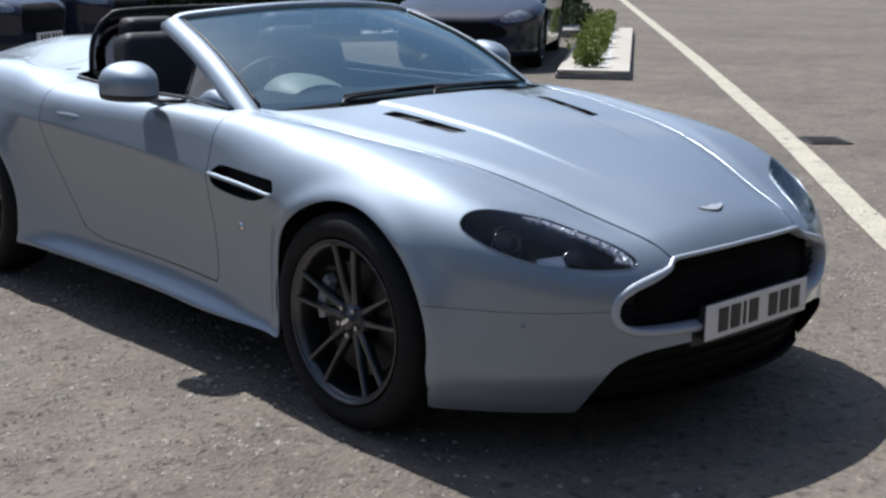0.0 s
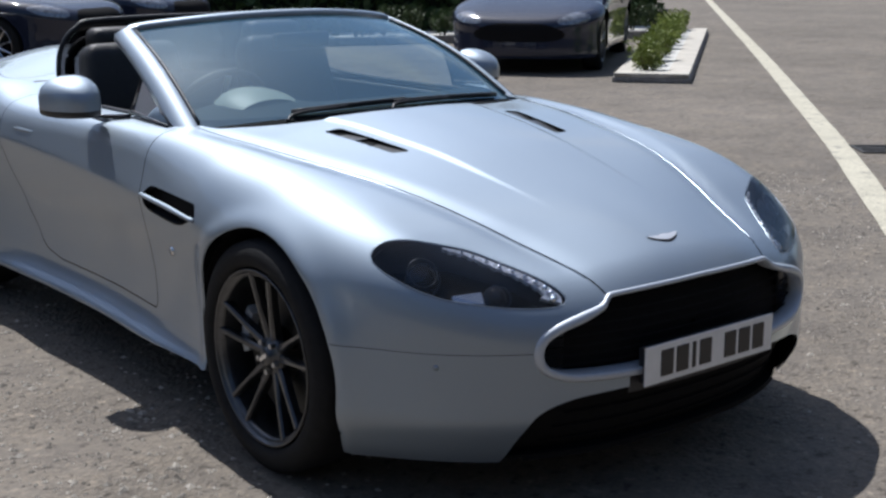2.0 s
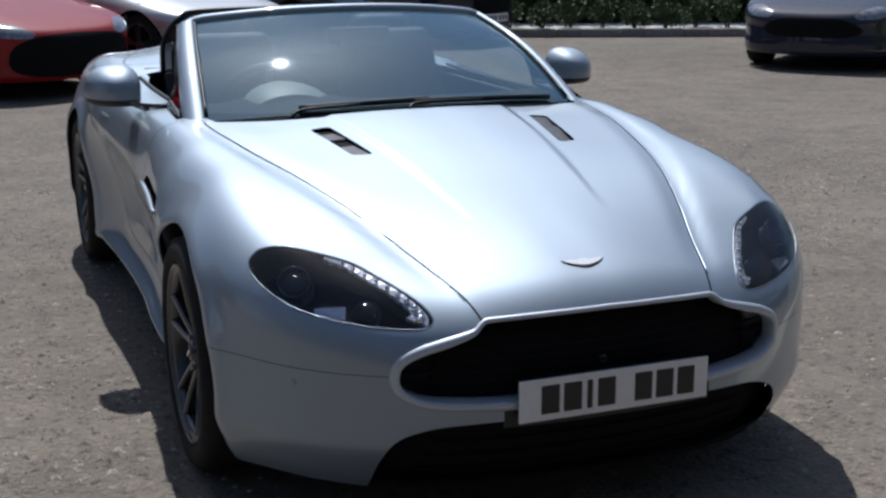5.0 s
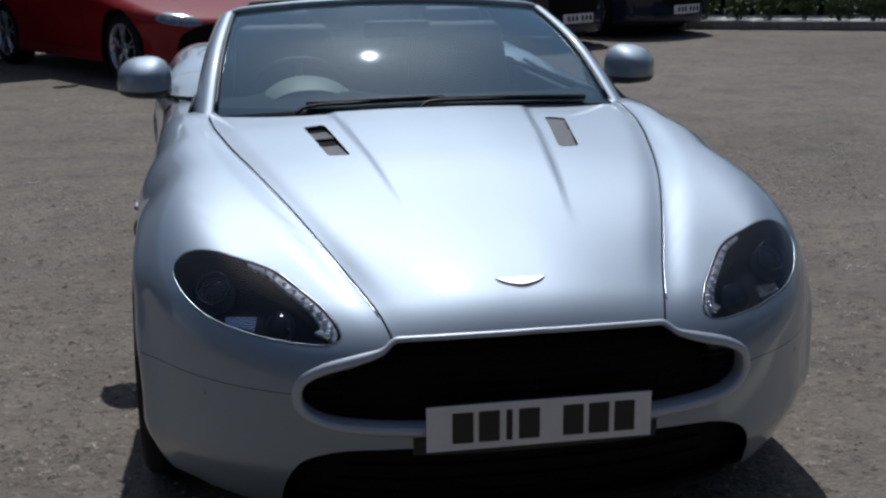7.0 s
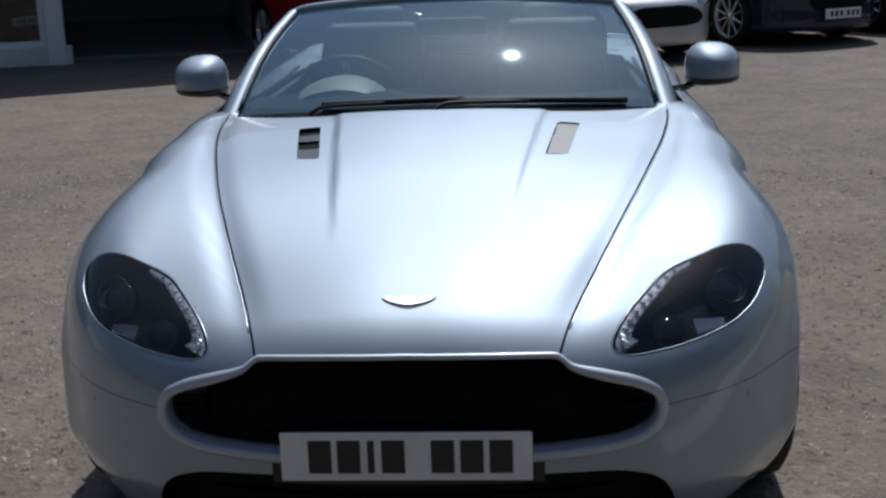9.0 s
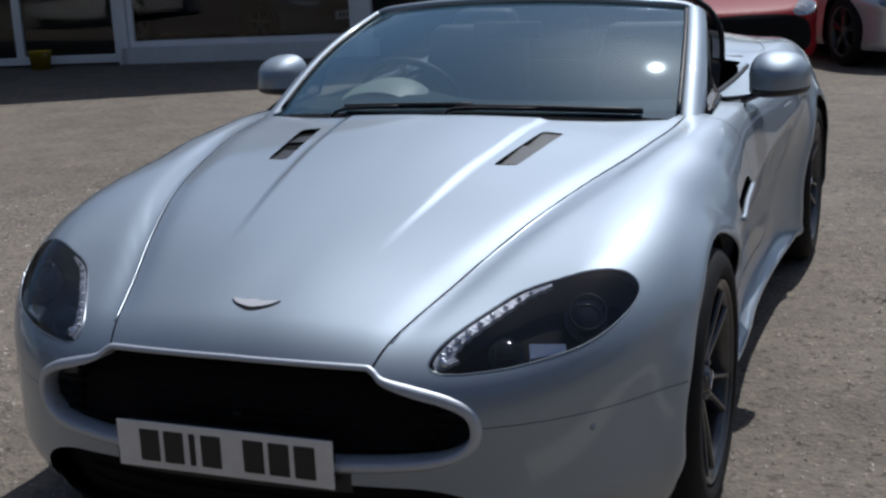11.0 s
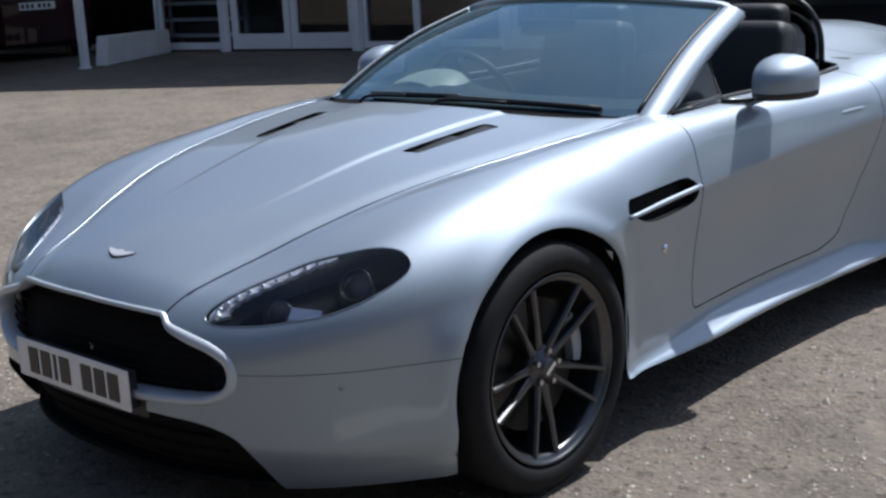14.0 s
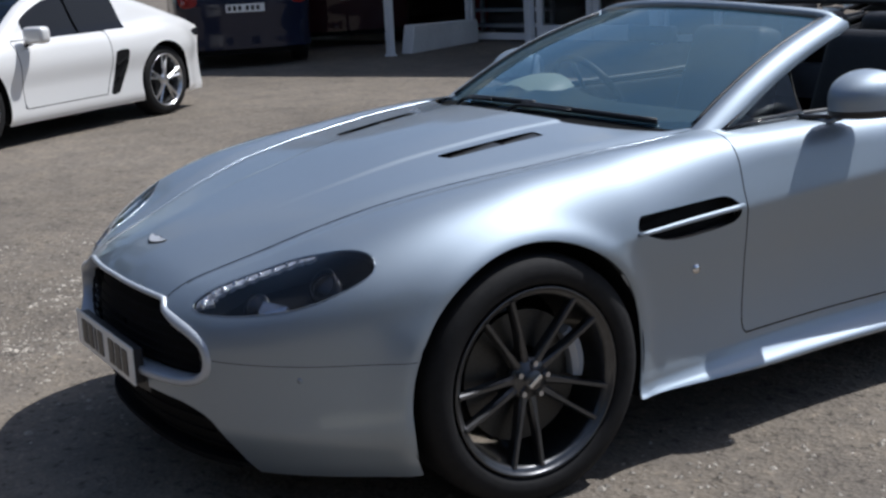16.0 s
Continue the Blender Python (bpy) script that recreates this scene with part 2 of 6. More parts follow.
def inside(poly, x, y):
    """Signed distance to a closed 2D curve, negative inside."""
    poly = np.asarray(poly)
    x, y = np.asarray(x, float), np.asarray(y, float)
    best = np.full(x.shape, 1e9)
    odd = np.zeros(x.shape, bool)
    for (x0, y0), (x1, y1) in zip(poly, np.roll(poly, -1, 0)):
        dx, dy = x1 - x0, y1 - y0
        t = np.clip(((x - x0) * dx + (y - y0) * dy) / (dx * dx + dy * dy + 1e-12), 0, 1)
        best = np.minimum(best, np.hypot(x - x0 - t * dx, y - y0 - t * dy))
        cross = (y0 > y) != (y1 > y)
        odd ^= cross & (x < x0 + (y - y0) * dx / (dy if abs(dy) > 1e-12 else 1e-12))
    return np.where(odd, -best, best)

# ---- the silver roadster's skin: a top sheet and a plan outline, rounded into one another ----
NOSE_B, HALF_W, TAIL_Y, TAIL_B = 0.852, 0.928, 2.70, 0.85


def top_z(x, y):
    ax = np.abs(x)
    zc = spline([(-0.90, 0.53), (-0.84, 0.60), (-0.78, 0.635), (-0.683, 0.678), (-0.5, 0.735), (-0.2, 0.805), (0.07, 0.862), (0.36, 0.905), (0.55, 0.922),
                 (0.8, 0.93), (1.6, 0.925), (2.0, 0.945), (2.4, 0.985), (2.8, 1.0), (3.2, 0.985), (3.42, 0.96), (3.6, 0.90)], y)
    zw = spline([(-0.9, 0.50), (-0.734, 0.585), (-0.55, 0.672), (-0.397, 0.738), (-0.2, 0.797), (0, 0.832), (0.2, 0.856), (0.45, 0.882), (0.7, 0.895),
                 (1.0, 0.892), (1.6, 0.888), (2.0, 0.90), (2.3, 0.925), (2.6, 0.935), (3.0, 0.92), (3.4, 0.87)], y)
    s = step(0.05, 0.66, ax)
    z = zc + (zw - zc) * s - 0.9 * np.maximum(ax - 0.66, 0) ** 2
    xs = shut_x(y)
    z -= 0.010 * np.exp(-(((ax - xs - 0.01) / 0.042) ** 2)) * (1 - step(0.55, 0.8, y)) * step(-0.85, -0.5, y)
    # bonnet ridges that run forward from the vents
    xr = 0.253 + 0.118 * y
    z += 0.0065 * (1 - step(xr - 0.016, xr + 0.010, ax)) * step(-0.50, 0.0, y) * (1 - step(0.6, 0.85, y))
    return z


def shut_x(y):
    return spline([(-0.80, 0.312), (-0.6, 0.375), (-0.4, 0.445), (-0.15, 0.525), (0.1, 0.59), (0.35, 0.645), (0.55, 0.675), (0.75, 0.69)], y)


def side_x(y):
    return spline([(0, 0.928), (0.3, 0.918), (0.57, 0.895), (0.9, 0.88), (1.3, 0.874), (1.7, 0.884), (2.1, 0.908), (2.45, 0.93), (2.7, 0.933)], y)


def tuck(y, z):
    front = spline([(0.10, 0.10), (0.2, 0.035), (0.30, 0.0), (0.5, 0.0), (0.62, 0.012), (0.8, 0.07), (1.0, 0.16)], z)
    door = spline([(0.12, 0.09), (0.165, 0.03), (0.185, 0.011), (0.197, 0.006), (0.205, 0.010), (0.222, 0.031), (0.245, 0.050), (0.275, 0.060), (0.36, 0.062), (0.5, 0.046), (0.67, 0.004)], z)
    zc = 0.685 + 0.045 * (y - 0.73)
    k = 0.22 + 0.10 * step(0.5, 1.2, y)
    d = z - zc
    crease = (0.26 - k) / 2 * d + (0.26 + k) / 2 * (np.sqrt(d * d + 0.010**2) - 0.003)
    t = step(0.42, 0.60, z)
    door = crease * t + (door + k * (zc - 0.5) - 0.046) * (1 - t)
    # the sill shelf fades out towards the front wheel
    door = door + 0.030 * (1 - step(0.36, 0.95, y)) * (1 - step(0.19, 0.27, z))
    w = step(0.10, 0.385, y) * (1 - step(1.85, 2.50, y))
    return front * (1 - w) + door * w


def skin(x, y, z):
    """Below zero inside the body."""
    ax = np.abs(x)
    yf, yr = np.minimum(y, 0) / NOSE_B, np.maximum(y - TAIL_Y, 0) / TAIL_B
    e = (ax / HALF_W) ** 2.6
    front = ((e + np.abs(yf) ** 2.25) ** (1 / 2.4) - 1) * 0.88
    rear = (((ax / 0.933) ** 2.6 + yr**2.4) ** (1 / 2.5) - 1) * 0.9
    plan = np.where(y < 0, front, np.where(y > TAIL_Y, rear, ax - side_x(y))) + tuck(y, z)
    r0 = np.hypot(y, z - 0.338)
    r1 = np.hypot(y - 2.60, z - 0.338)
    plan = plan - 0.013 * np.exp(-(((r0 - 0.40) / 0.06) ** 2)) * step(0.05, 0.25, -y) * (1 - step(0.45, 0.6, z))
    plan = plan - 0.010 * (np.exp(-(((r0 - 0.385) / 0.035) ** 2)) + np.exp(-(((r1 - 0.385) / 0.035) ** 2)))
    top = (z - top_z(x, y)) * 0.92
    k = 0.05 + 0.06 * (1 - step(0.4, 0.9, y)) + 0.03 * step(1.8, 2.4, y)
    h = np.maximum(k - np.abs(plan - top), 0) / k
    return np.maximum(plan, top) + h * h * k * 0.25


SPINE_Z, SPINE_A, SPINE_B = 0.46, -0.12, 2.75


def shoot(o, d, inset=0.0):
    """Where rays o + r d leave the skin."""
    lo, hi = np.full(len(o), 0.02), np.full(len(o), 1.9)
    for _ in range(34):
        mid = (lo + hi) / 2
        p = o + d * mid[:, None]
        inn = skin(p[:, 0], p[:, 1], p[:, 2]) + inset < 0
        lo, hi = np.where(inn, mid, lo), np.where(inn, hi, mid)
    return o + d * ((lo + hi) / 2)[:, None]


def surface(uv, inset=0.0):
    """u: 0..1 the nose cap, 1..2 along the body, 2..3 the tail cap; v: -90..90 degrees from straight down over the flank to straight up."""
    u, v = uv[:, 0], np.radians(uv[:, 1])
    phi = np.where(u < 1, u, np.where(u > 2, 3 - u, 1)) * math.pi / 2
    sy = np.where(u < 1, -np.cos(phi), np.where(u > 2, np.cos(phi), 0))
    o = np.stack([0 * u, np.clip(SPINE_A + (u - 1) * (SPINE_B - SPINE_A), SPINE_A, SPINE_B), 0 * u + SPINE_Z], 1)
    d = np.stack([np.sin(phi) * np.cos(v), sy, np.sin(phi) * np.sin(v)], 1)
    return shoot(o, d, inset)


def skin_normal(p):
    e = 2e-3
    g = []
    for a in range(3):
        q, r = p.copy(), p.copy()
        q[:, a] += e
        r[:, a] -= e
        g.append(skin(q[:, 0], q[:, 1], q[:, 2]) - skin(r[:, 0], r[:, 1], r[:, 2]))
    g = np.stack(g, 1)
    return g / (np.linalg.norm(g, axis=1)[:, None] + 1e-12)


def onto(points, way, inset=0.0):
    """Drops points onto the skin along way: 'top' keeps x, y; 'side' y, z; 'front' x, z."""
    p = np.array(points, float)
    a, lo, hi = {"top": (2, 0.40, 1.2), "side": (0, 0.2, 1.1), "front": (1, -0.1, -1.2)}[way]
    lo, hi = np.full(len(p), lo), np.full(len(p), hi)
    for _ in range(34):
        mid = (lo + hi) / 2
        p[:, a] = mid
        inn = skin(p[:, 0], p[:, 1], p[:, 2]) + inset < 0
        lo, hi = np.where(inn, mid, lo), np.where(inn, hi, mid)
    return p


class Net:
    """A fine mesh over one half (x > 0) of a shell, cut along smooth curves into panels; every new corner lies on the true surface."""

    def __init__(self, surf, normal, us, vs):
        self.surf, self.normal = surf, normal
        uu, vv = np.meshgrid(us, vs, indexing="ij")
        self.uv = np.stack([uu.ravel(), vv.ravel()], 1)
        self.p = surf(self.uv)
        k = len(vs)
        self.all = [(i * k + j, (i + 1) * k + j, (i + 1) * k + j + 1, i * k + j + 1) for i in range(len(us) - 1) for j in range(k - 1)]

    def cut(self, polys, g):
        """Splits polys where g(points) changes sign: (inside, outside)."""
        val = g(self.p)
        made, uv_new, base = {}, [], len(self.p)
        ins, outs = [], []
        for poly in polys:
            s = [val[i] < 0 for i in poly]
            if all(s):
                ins.append(poly)
                continue
            if not any(s):
                outs.append(poly)
                continue
            a, b = [], []
            for k in range(len(poly)):
                i, j = poly[k], poly[(k + 1) % len(poly)]
                (a if s[k] else b).append(i)
                if s[k] != s[(k + 1) % len(poly)]:
                    key = (min(i, j), max(i, j))
                    if key not in made:
                        t = val[key[0]] / (val[key[0]] - val[key[1]])
                        made[key] = base + len(uv_new)
                        uv_new.append(self.uv[key[0]] * (1 - t) + self.uv[key[1]] * t)
                    a.append(made[key])
                    b.append(made[key])
            if len(a) > 2:
                ins.append(tuple(a))
            if len(b) > 2:
                outs.append(tuple(b))
        if uv_new:
            uv_new = np.array(uv_new)
            self.uv = np.concatenate([self.uv, uv_new])
            self.p = np.concatenate([self.p, self.surf(uv_new)])
        return ins, outs

    def gap(self, polys, g, width):
        """Like cut, with a joint of that width left open between the two."""
        ins, rest = self.cut(polys, lambda p: g(p) + width / 2)
        return ins, self.cut(rest, lambda p: g(p) - width / 2)[1]

    def panel(self, name, polys, material, parent, label="", sides=(1, -1), push=0.0, bevel=True):
        used = sorted({i for q in polys for i in q})
        index = {i: k for k, i in enumerate(used)}
        p = self.p[used]
        n = self.normal(p)
        p = p + n * push
        verts, norms, faces = [], [], []
        for s in sides:
            off = len(verts)
            m = np.array([s, 1, 1])
            verts += (p * m).tolist()
            norms += (n * m).tolist()
            faces += [[off + index[i] for i in (q if s > 0 else q[::-1])] for q in polys]
        me = bpy.data.meshes.new(name)
        me.from_pydata(verts, [], faces)
        me.validate(clean_customdata=False)
        me.shade_smooth()
        if len(me.vertices) == len(norms):
            me.normals_split_custom_set_from_vertices(norms)
        me.materials.append(material)
        ob = new(name, me)
        ob.parent = parent
        return tagged(ob, label) if label else ob

# ---- the silver roadster ----
roadster = empty("roadster_car", pose(0, 0, 0), "silver metallic open-top sports roadster parked with its soft top folded", "car")
HEADLAMP = loop_curve([(0.797, -0.412), (0.78, -0.392), (0.74, -0.40), (0.655, -0.448), (0.565, -0.507), (0.508, -0.585), (0.462, -0.66), (0.432, -0.722),
                       (0.437, -0.744), (0.488, -0.733), (0.59, -0.682), (0.685, -0.613), (0.745, -0.543), (0.784, -0.468)], 6)
g_half = [(0.0, 0.592), (0.15, 0.590), (0.29, 0.584), (0.318, 0.578), (0.345, 0.558), (0.405, 0.537), (0.472, 0.517), (0.515, 0.492), (0.524, 0.455), (0.505, 0.425),
          (0.455, 0.406), (0.37, 0.399), (0.26, 0.396), (0.0, 0.394)]
GRILLE = open_curve(g_half, 6)
GRILLE_LOOP = np.concatenate([GRILLE, GRILLE[::-1][1:-1] * (-1, 1)])
INTAKE = open_curve([(0.0, 0.352), (0.20, 0.350), (0.34, 0.347), (0.45, 0.337), (0.530, 0.305), (0.562, 0.25), (0.572, 0.190), (0.575, 0.165)], 6)
INTAKE_LOOP = np.concatenate([INTAKE, [(0.575, 0.10), (-0.575, 0.10)], INTAKE[::-1] * (-1, 1)])
BONNET_VENT = [(0.409, 0.394), (0.346, 0.398), (0.303, 0.076), (0.366, 0.090)]
SIDE_VENT = loop_curve([(0.340, 0.683), (0.337, 0.703), (0.346, 0.722), (0.37, 0.725), (0.52, 0.728), (0.655, 0.731), (0.695, 0.721), (0.728, 0.694), (0.712, 0.655), (0.62, 0.642), (0.50, 0.638), (0.42, 0.650)], 5)
STRAKE = [(0.352, 0.678), (0.73, 0.6935)]


def opening_x(y):
    return spline([(0.45, 0.60), (0.75, 0.665), (1.2, 0.69), (1.8, 0.68), (2.05, 0.64), (2.2, 0.55), (2.28, 0.40), (2.30, 0.0)], y)


def cockpit(p):
    front = 0.668 - 0.184 * (1 - (np.abs(p[:, 0]) / 0.70) ** 2)
    back = 2.22 - 0.10 * (np.abs(p[:, 0]) / 0.6) ** 3
    g = np.maximum(np.maximum(np.abs(p[:, 0]) - np.clip(opening_x(np.minimum(p[:, 1], 2.0)), 0, 1), front - p[:, 1]), p[:, 1] - back)
    return np.where(p[:, 2] > 0.6, g, 1.0)


def arch(r):
    def g(p):
        d = np.minimum(np.hypot(p[:, 1], p[:, 2] - 0.338), np.hypot(p[:, 1] - 2.6, p[:, 2] - 0.338)) - r
        return np.where(p[:, 0] > 0.45, d, 1.0)
    return g


def floor_line(p):
    return spline([(-0.9, 0.15), (-0.6, 0.155), (-0.36, 0.145), (0.36, 0.208), (0.6, 0.200), (1.0, 0.188), (2.0, 0.185), (3.0, 0.22), (3.6, 0.30)], p[:, 1]) - p[:, 2]


us = np.concatenate([np.linspace(0.08, 1, 64), np.linspace(1, 2, 165)[1:], np.linspace(2, 2.93, 36)[1:]])
vs = np.concatenate([np.linspace(-62, -19, 34)[:-1], np.linspace(-19, -12, 21)[:-1], np.linspace(-12, 9, 18)[:-1], np.linspace(9, 23, 29)[:-1], np.linspace(23, 90, 54)])
net = Net(surface, skin_normal, us, vs)
rest = net.cut(net.all, floor_line)[0]
rest = net.cut(rest, arch(0.373))[1]
rest = net.cut(rest, cockpit)[1]
nose = lambda poly: (lambda p: np.where(p[:, 1] < -0.35, inside(poly, p[:, 0], p[:, 2]), 1.0))
plan_in = lambda poly: (lambda p: np.where(p[:, 2] > 0.5, inside(poly, p[:, 0], p[:, 1]), 1.0))
flank = lambda poly: (lambda p: np.where(p[:, 0] > 0.7, inside(poly, p[:, 1], p[:, 2]), 1.0))
rest = net.cut(rest, nose(GRILLE_LOOP))[1]
rest = net.cut(rest, nose(INTAKE_LOOP))[1]
centre_strip = np.array([(0.285, 0.30), (0.285, 0.42), (-0.285, 0.42), (-0.285, 0.30)])
rest = net.cut(rest, nose(centre_strip))[1]
lamp, rest = net.gap(rest, plan_in(HEADLAMP), 0.004)
rest = net.cut(rest, plan_in(BONNET_VENT))[1]
rest = net.cut(rest, flank(SIDE_VENT))[1]


def bonnet_line(p):
    g = np.maximum(np.abs(p[:, 0]) - shut_x(p[:, 1]), p[:, 1] - 0.9)
    return np.where(p[:, 2] > 0.58, g, 1.0)


bonnet, rest = net.gap(rest, bonnet_line, 0.005)
DOOR = np.concatenate([open_curve([(0.752, 0.99), (0.750, 0.85), (0.748, 0.77), (0.752, 0.69), (0.785, 0.48), (0.79, 0.38), (0.792, 0.315), (0.806, 0.292)], 6),
                       open_curve([(1.66, 0.292), (1.80, 0.325), (1.87, 0.41), (1.915, 0.49), (1.96, 0.72), (1.95, 0.99)], 6)])
door, rest = net.gap(rest, lambda p: np.where(p[:, 0] > 0.6, inside(DOOR, p[:, 1], p[:, 2]), 1.0), 0.0045)
split = lambda p: np.where((p[:, 1] < 0.1), p[:, 2] - 0.4675, 1.0)
bumper, rest = net.gap(rest, split, 0.0018)
BOOT = loop_curve([(0.0, 2.36), (0.40, 2.36), (0.60, 2.30), (0.705, 2.36), (0.62, 2.75), (0.58, 3.2), (0.5, 3.36), (0.0, 3.42)], 6)
boot, rest = net.gap(rest, lambda p: np.where(p[:, 2] > 0.8, inside(BOOT, p[:, 0], p[:, 1]), 1.0), 0.004)
net.panel("body_shell", rest, SILVER, roadster, "silver metallic wings and rear quarters")
net.panel("bonnet", bonnet, SILVER, roadster, "silver metallic bonnet with two slim vents")
net.panel("tonneau_lid", boot, SILVER, roadster)
for s in (1, -1):
    net.panel("front_bumper", bumper, SILVER, roadster, "silver lower bumper half", sides=(s,))
    net.panel("door", door, SILVER, roadster, sides=(s,))
    net.panel("headlamp_lens", lamp, LENS, roadster, "smoked clear headlamp cover", sides=(s,), push=0.001).visible_shadow = False
    # bright sealing lip round each lamp
    rim = onto([(x, y, 0) for x, y in HEADLAMP], "top")
    part("headlamp_rim", tube_bm([(s * x, y, z - 0.001) for x, y, z in rim], 0.0016, 6, closed=True), EDGE, roadster, smooth=True)

# rolled wing edges along the bonnet joints
for s in (1, -1):
    ey = np.linspace(-0.72, 0.66, 60)
    edge = onto([(x + 0.0045, y, 0) for x, y in zip(shut_x(ey), ey)], "top", 0.0012)
    part("wing_edge", tube_bm([(s * x, y, z) for x, y, z in edge], 0.0024, 8), EDGE, roadster, smooth=True)

# dark inner skin behind the joints and openings
inner = Net(lambda uv: surface(uv, 0.012), skin_normal, np.concatenate([np.linspace(0.3, 1, 26), np.linspace(1, 2, 60)[1:], np.linspace(2, 2.93, 16)[1:]]), np.linspace(-62, 90, 60))
shell = inner.cut(inner.all, lambda p: np.where((p[:, 1] > 0.3) & (p[:, 1] < 2.25), 0.335 - p[:, 2], floor_line(p)))[0]
shell = inner.cut(shell, arch(0.378))[1]
shell = inner.cut(shell, cockpit)[1]
shell = inner.cut(shell, lambda p: np.where(p[:, 1] < -0.35, np.minimum(inside(GRILLE_LOOP, p[:, 0], p[:, 2]), inside(INTAKE_LOOP, p[:, 0], p[:, 2])), 1.0))[1]
shell = inner.cut(shell, lambda p: np.where(p[:, 2] > 0.5, inside(HEADLAMP, p[:, 0], p[:, 1]) - 0.0, 1.0))[1]
shell = inner.cut(shell, flank(SIDE_VENT))[1]
inner.panel("inner_liner", shell, DARK_SHELL, roadster, "dark liner under the body panels")

# rolled lips of the wheel arches
for s in (1, -1):
    for yc in (0.0, 2.6):
        ring = [(0, yc + 0.372 * math.cos(a), 0.338 + 0.372 * math.sin(a)) for a in np.linspace(-0.42, math.pi + 0.42, 60)]
        ring = [r for r in onto(ring, "side") if r[2] > 0.2]
        part("arch_lip", tube_bm([(s * (x - 0.003), y, z) for x, y, z in ring], 0.003, 6), SILVER, roadster, smooth=True)
        liner = lathe_bm([(0.20, 0.50), (0.375, 0.50), (0.377, 0.872)], "x", 48)
        bmesh.ops.scale(liner, vec=(s, 1, 1), verts=liner.verts)
        bmesh.ops.translate(liner, vec=(0, yc, 0.338), verts=liner.verts)
        bmesh.ops.bisect_plane(liner, geom=liner.verts[:] + liner.edges[:] + liner.faces[:], plane_co=(0, 0, 0.21), plane_no=(0, 0, -1), clear_outer=True)
        part("wheel_liner", liner, DARK_SHELL, roadster, smooth=True)

# grille: silver surround, dark backing and slim horizontal vanes

def surround_bm():
    """A flat band with a soft crown round the mouth, wide below and slim along the bonnet."""
    lp = GRILLE_LOOP
    t = np.roll(lp, -1, 0) - np.roll(lp, 1, 0)
    nrm = np.stack([-t[:, 1], t[:, 0]], 1)
    nrm /= np.linalg.norm(nrm, axis=1)[:, None] + 1e-9
    nrm *= np.sign(np.sum(nrm * (lp - (0, 0.49)), 1))[:, None]
    wdt = 0.010 + 0.010 * step(-0.575, -0.53, -lp[:, 1])
    bm = bmesh.new()
    rings = []
    for f, out, deep in ((-0.12, -0.002, 0.045), (-0.10, 0.003, 0), (0.06, 0.0075, 0), (0.5, 0.0085, 0), (0.90, 0.006, 0), (1.08, -0.002, 0)):
        q = lp + nrm * (wdt * f)[:, None]
        p3 = onto([(x, 0, z) for x, z in q], "front")
        p3 = p3 + skin_normal(p3) * out + np.array((0, deep, 0))
        rings.append([bm.verts.new(p) for p in p3])
    for a, b in zip(rings, rings[1:]):
        for i in range(len(a)):
            j = (i + 1) % len(a)
            bm.faces.new((a[i], a[j], b[j], b[i]))
    bmesh.ops.recalc_face_normals(bm, faces=bm.faces)
    return bm


part("grille_surround", surround_bm(), LIP, roadster, "bright silver grille surround", smooth=True)


deep = Net(lambda uv: surface(uv, 0.055), skin_normal, np.linspace(0.01, 1, 40), np.linspace(-90, 90, 50))
back_polys = deep.cut(deep.all, lambda p: np.maximum.reduce([p[:, 1] + 0.34, p[:, 2] - 0.64, 0.165 - p[:, 2]]))[0]
deep.panel("nose_backing", back_polys, DARK_SHELL, roadster, "black backing behind the grille and intake")
for k in range(7):
    z = 0.418 + k * 0.0245
    xs = [x for x in np.linspace(-0.53, 0.53, 60) if inside(GRILLE_LOOP, np.array([x]), np.array([z]))[0] < -0.004]
    row = onto([(x, 0, z) for x in xs], "front", 0.034)
    part("grille_vane", tube_bm(row, 0.0036, 6, flat=0.6), DARK_SHELL, roadster, smooth=True)
# lower black apron and splitter under the plate
for k in range(4):
    z = 0.20 + k * 0.042
    half = 0.47 - k * 0.02
    row = onto([(x, 0, z) for x in np.linspace(-half, half, 30)], "front", 0.048)
    part("intake_bar", tube_bm(row, 0.004, 6, flat=0.6), DARK_SHELL, roadster, smooth=True)
lip = onto([(x, 0, 0.165) for x in np.linspace(-0.51, 0.51, 40)], "front", 0.006)
part("splitter", tube_bm([(x, y + 0.02, 0.158) for x, y, z in lip], 0.015, 8, flat=0.5), DARK_SHELL, roadster, smooth=True)
apron = onto([(x, 0, z) for z in (0.385, 0.33) for x in np.linspace(-0.285, 0.285, 12)], "front", 0.004).reshape(2, 12, 3)
bm = bmesh.new()
rows = [[bm.verts.new(q) for q in r] for r in apron]
for i in range(11):
    bm.faces.new((rows[0][i], rows[1][i], rows[1][i + 1], rows[0][i + 1]))
part("plate_holder", bm, BLACK_PLASTIC, roadster, smooth=True)

tray = onto([(x, 0, 0.165) for x in np.linspace(-0.76, 0.76, 41)], "front", 0.012)
bm = bmesh.new()
bm.faces.new([bm.verts.new((x, y, 0.160)) for x, y, z in tray])
low = bmesh.ops.extrude_face_region(bm, geom=bm.faces[:])
bmesh.ops.translate(bm, vec=(0, 0, 0.010), verts=[v for v in low["geom"] if isinstance(v, bmesh.types.BMVert)])
bmesh.ops.recalc_face_normals(bm, faces=bm.faces)
part("undertray", bm, DARK_SHELL, roadster)

# number plate; its characters are plain bars
bm = box_bm((0.52, 0.006, 0.106), (0, -0.862, 0.401), 0.0025)
plate = part("number_plate", bm, PLATE, roadster, "white front number plate with dark bars")
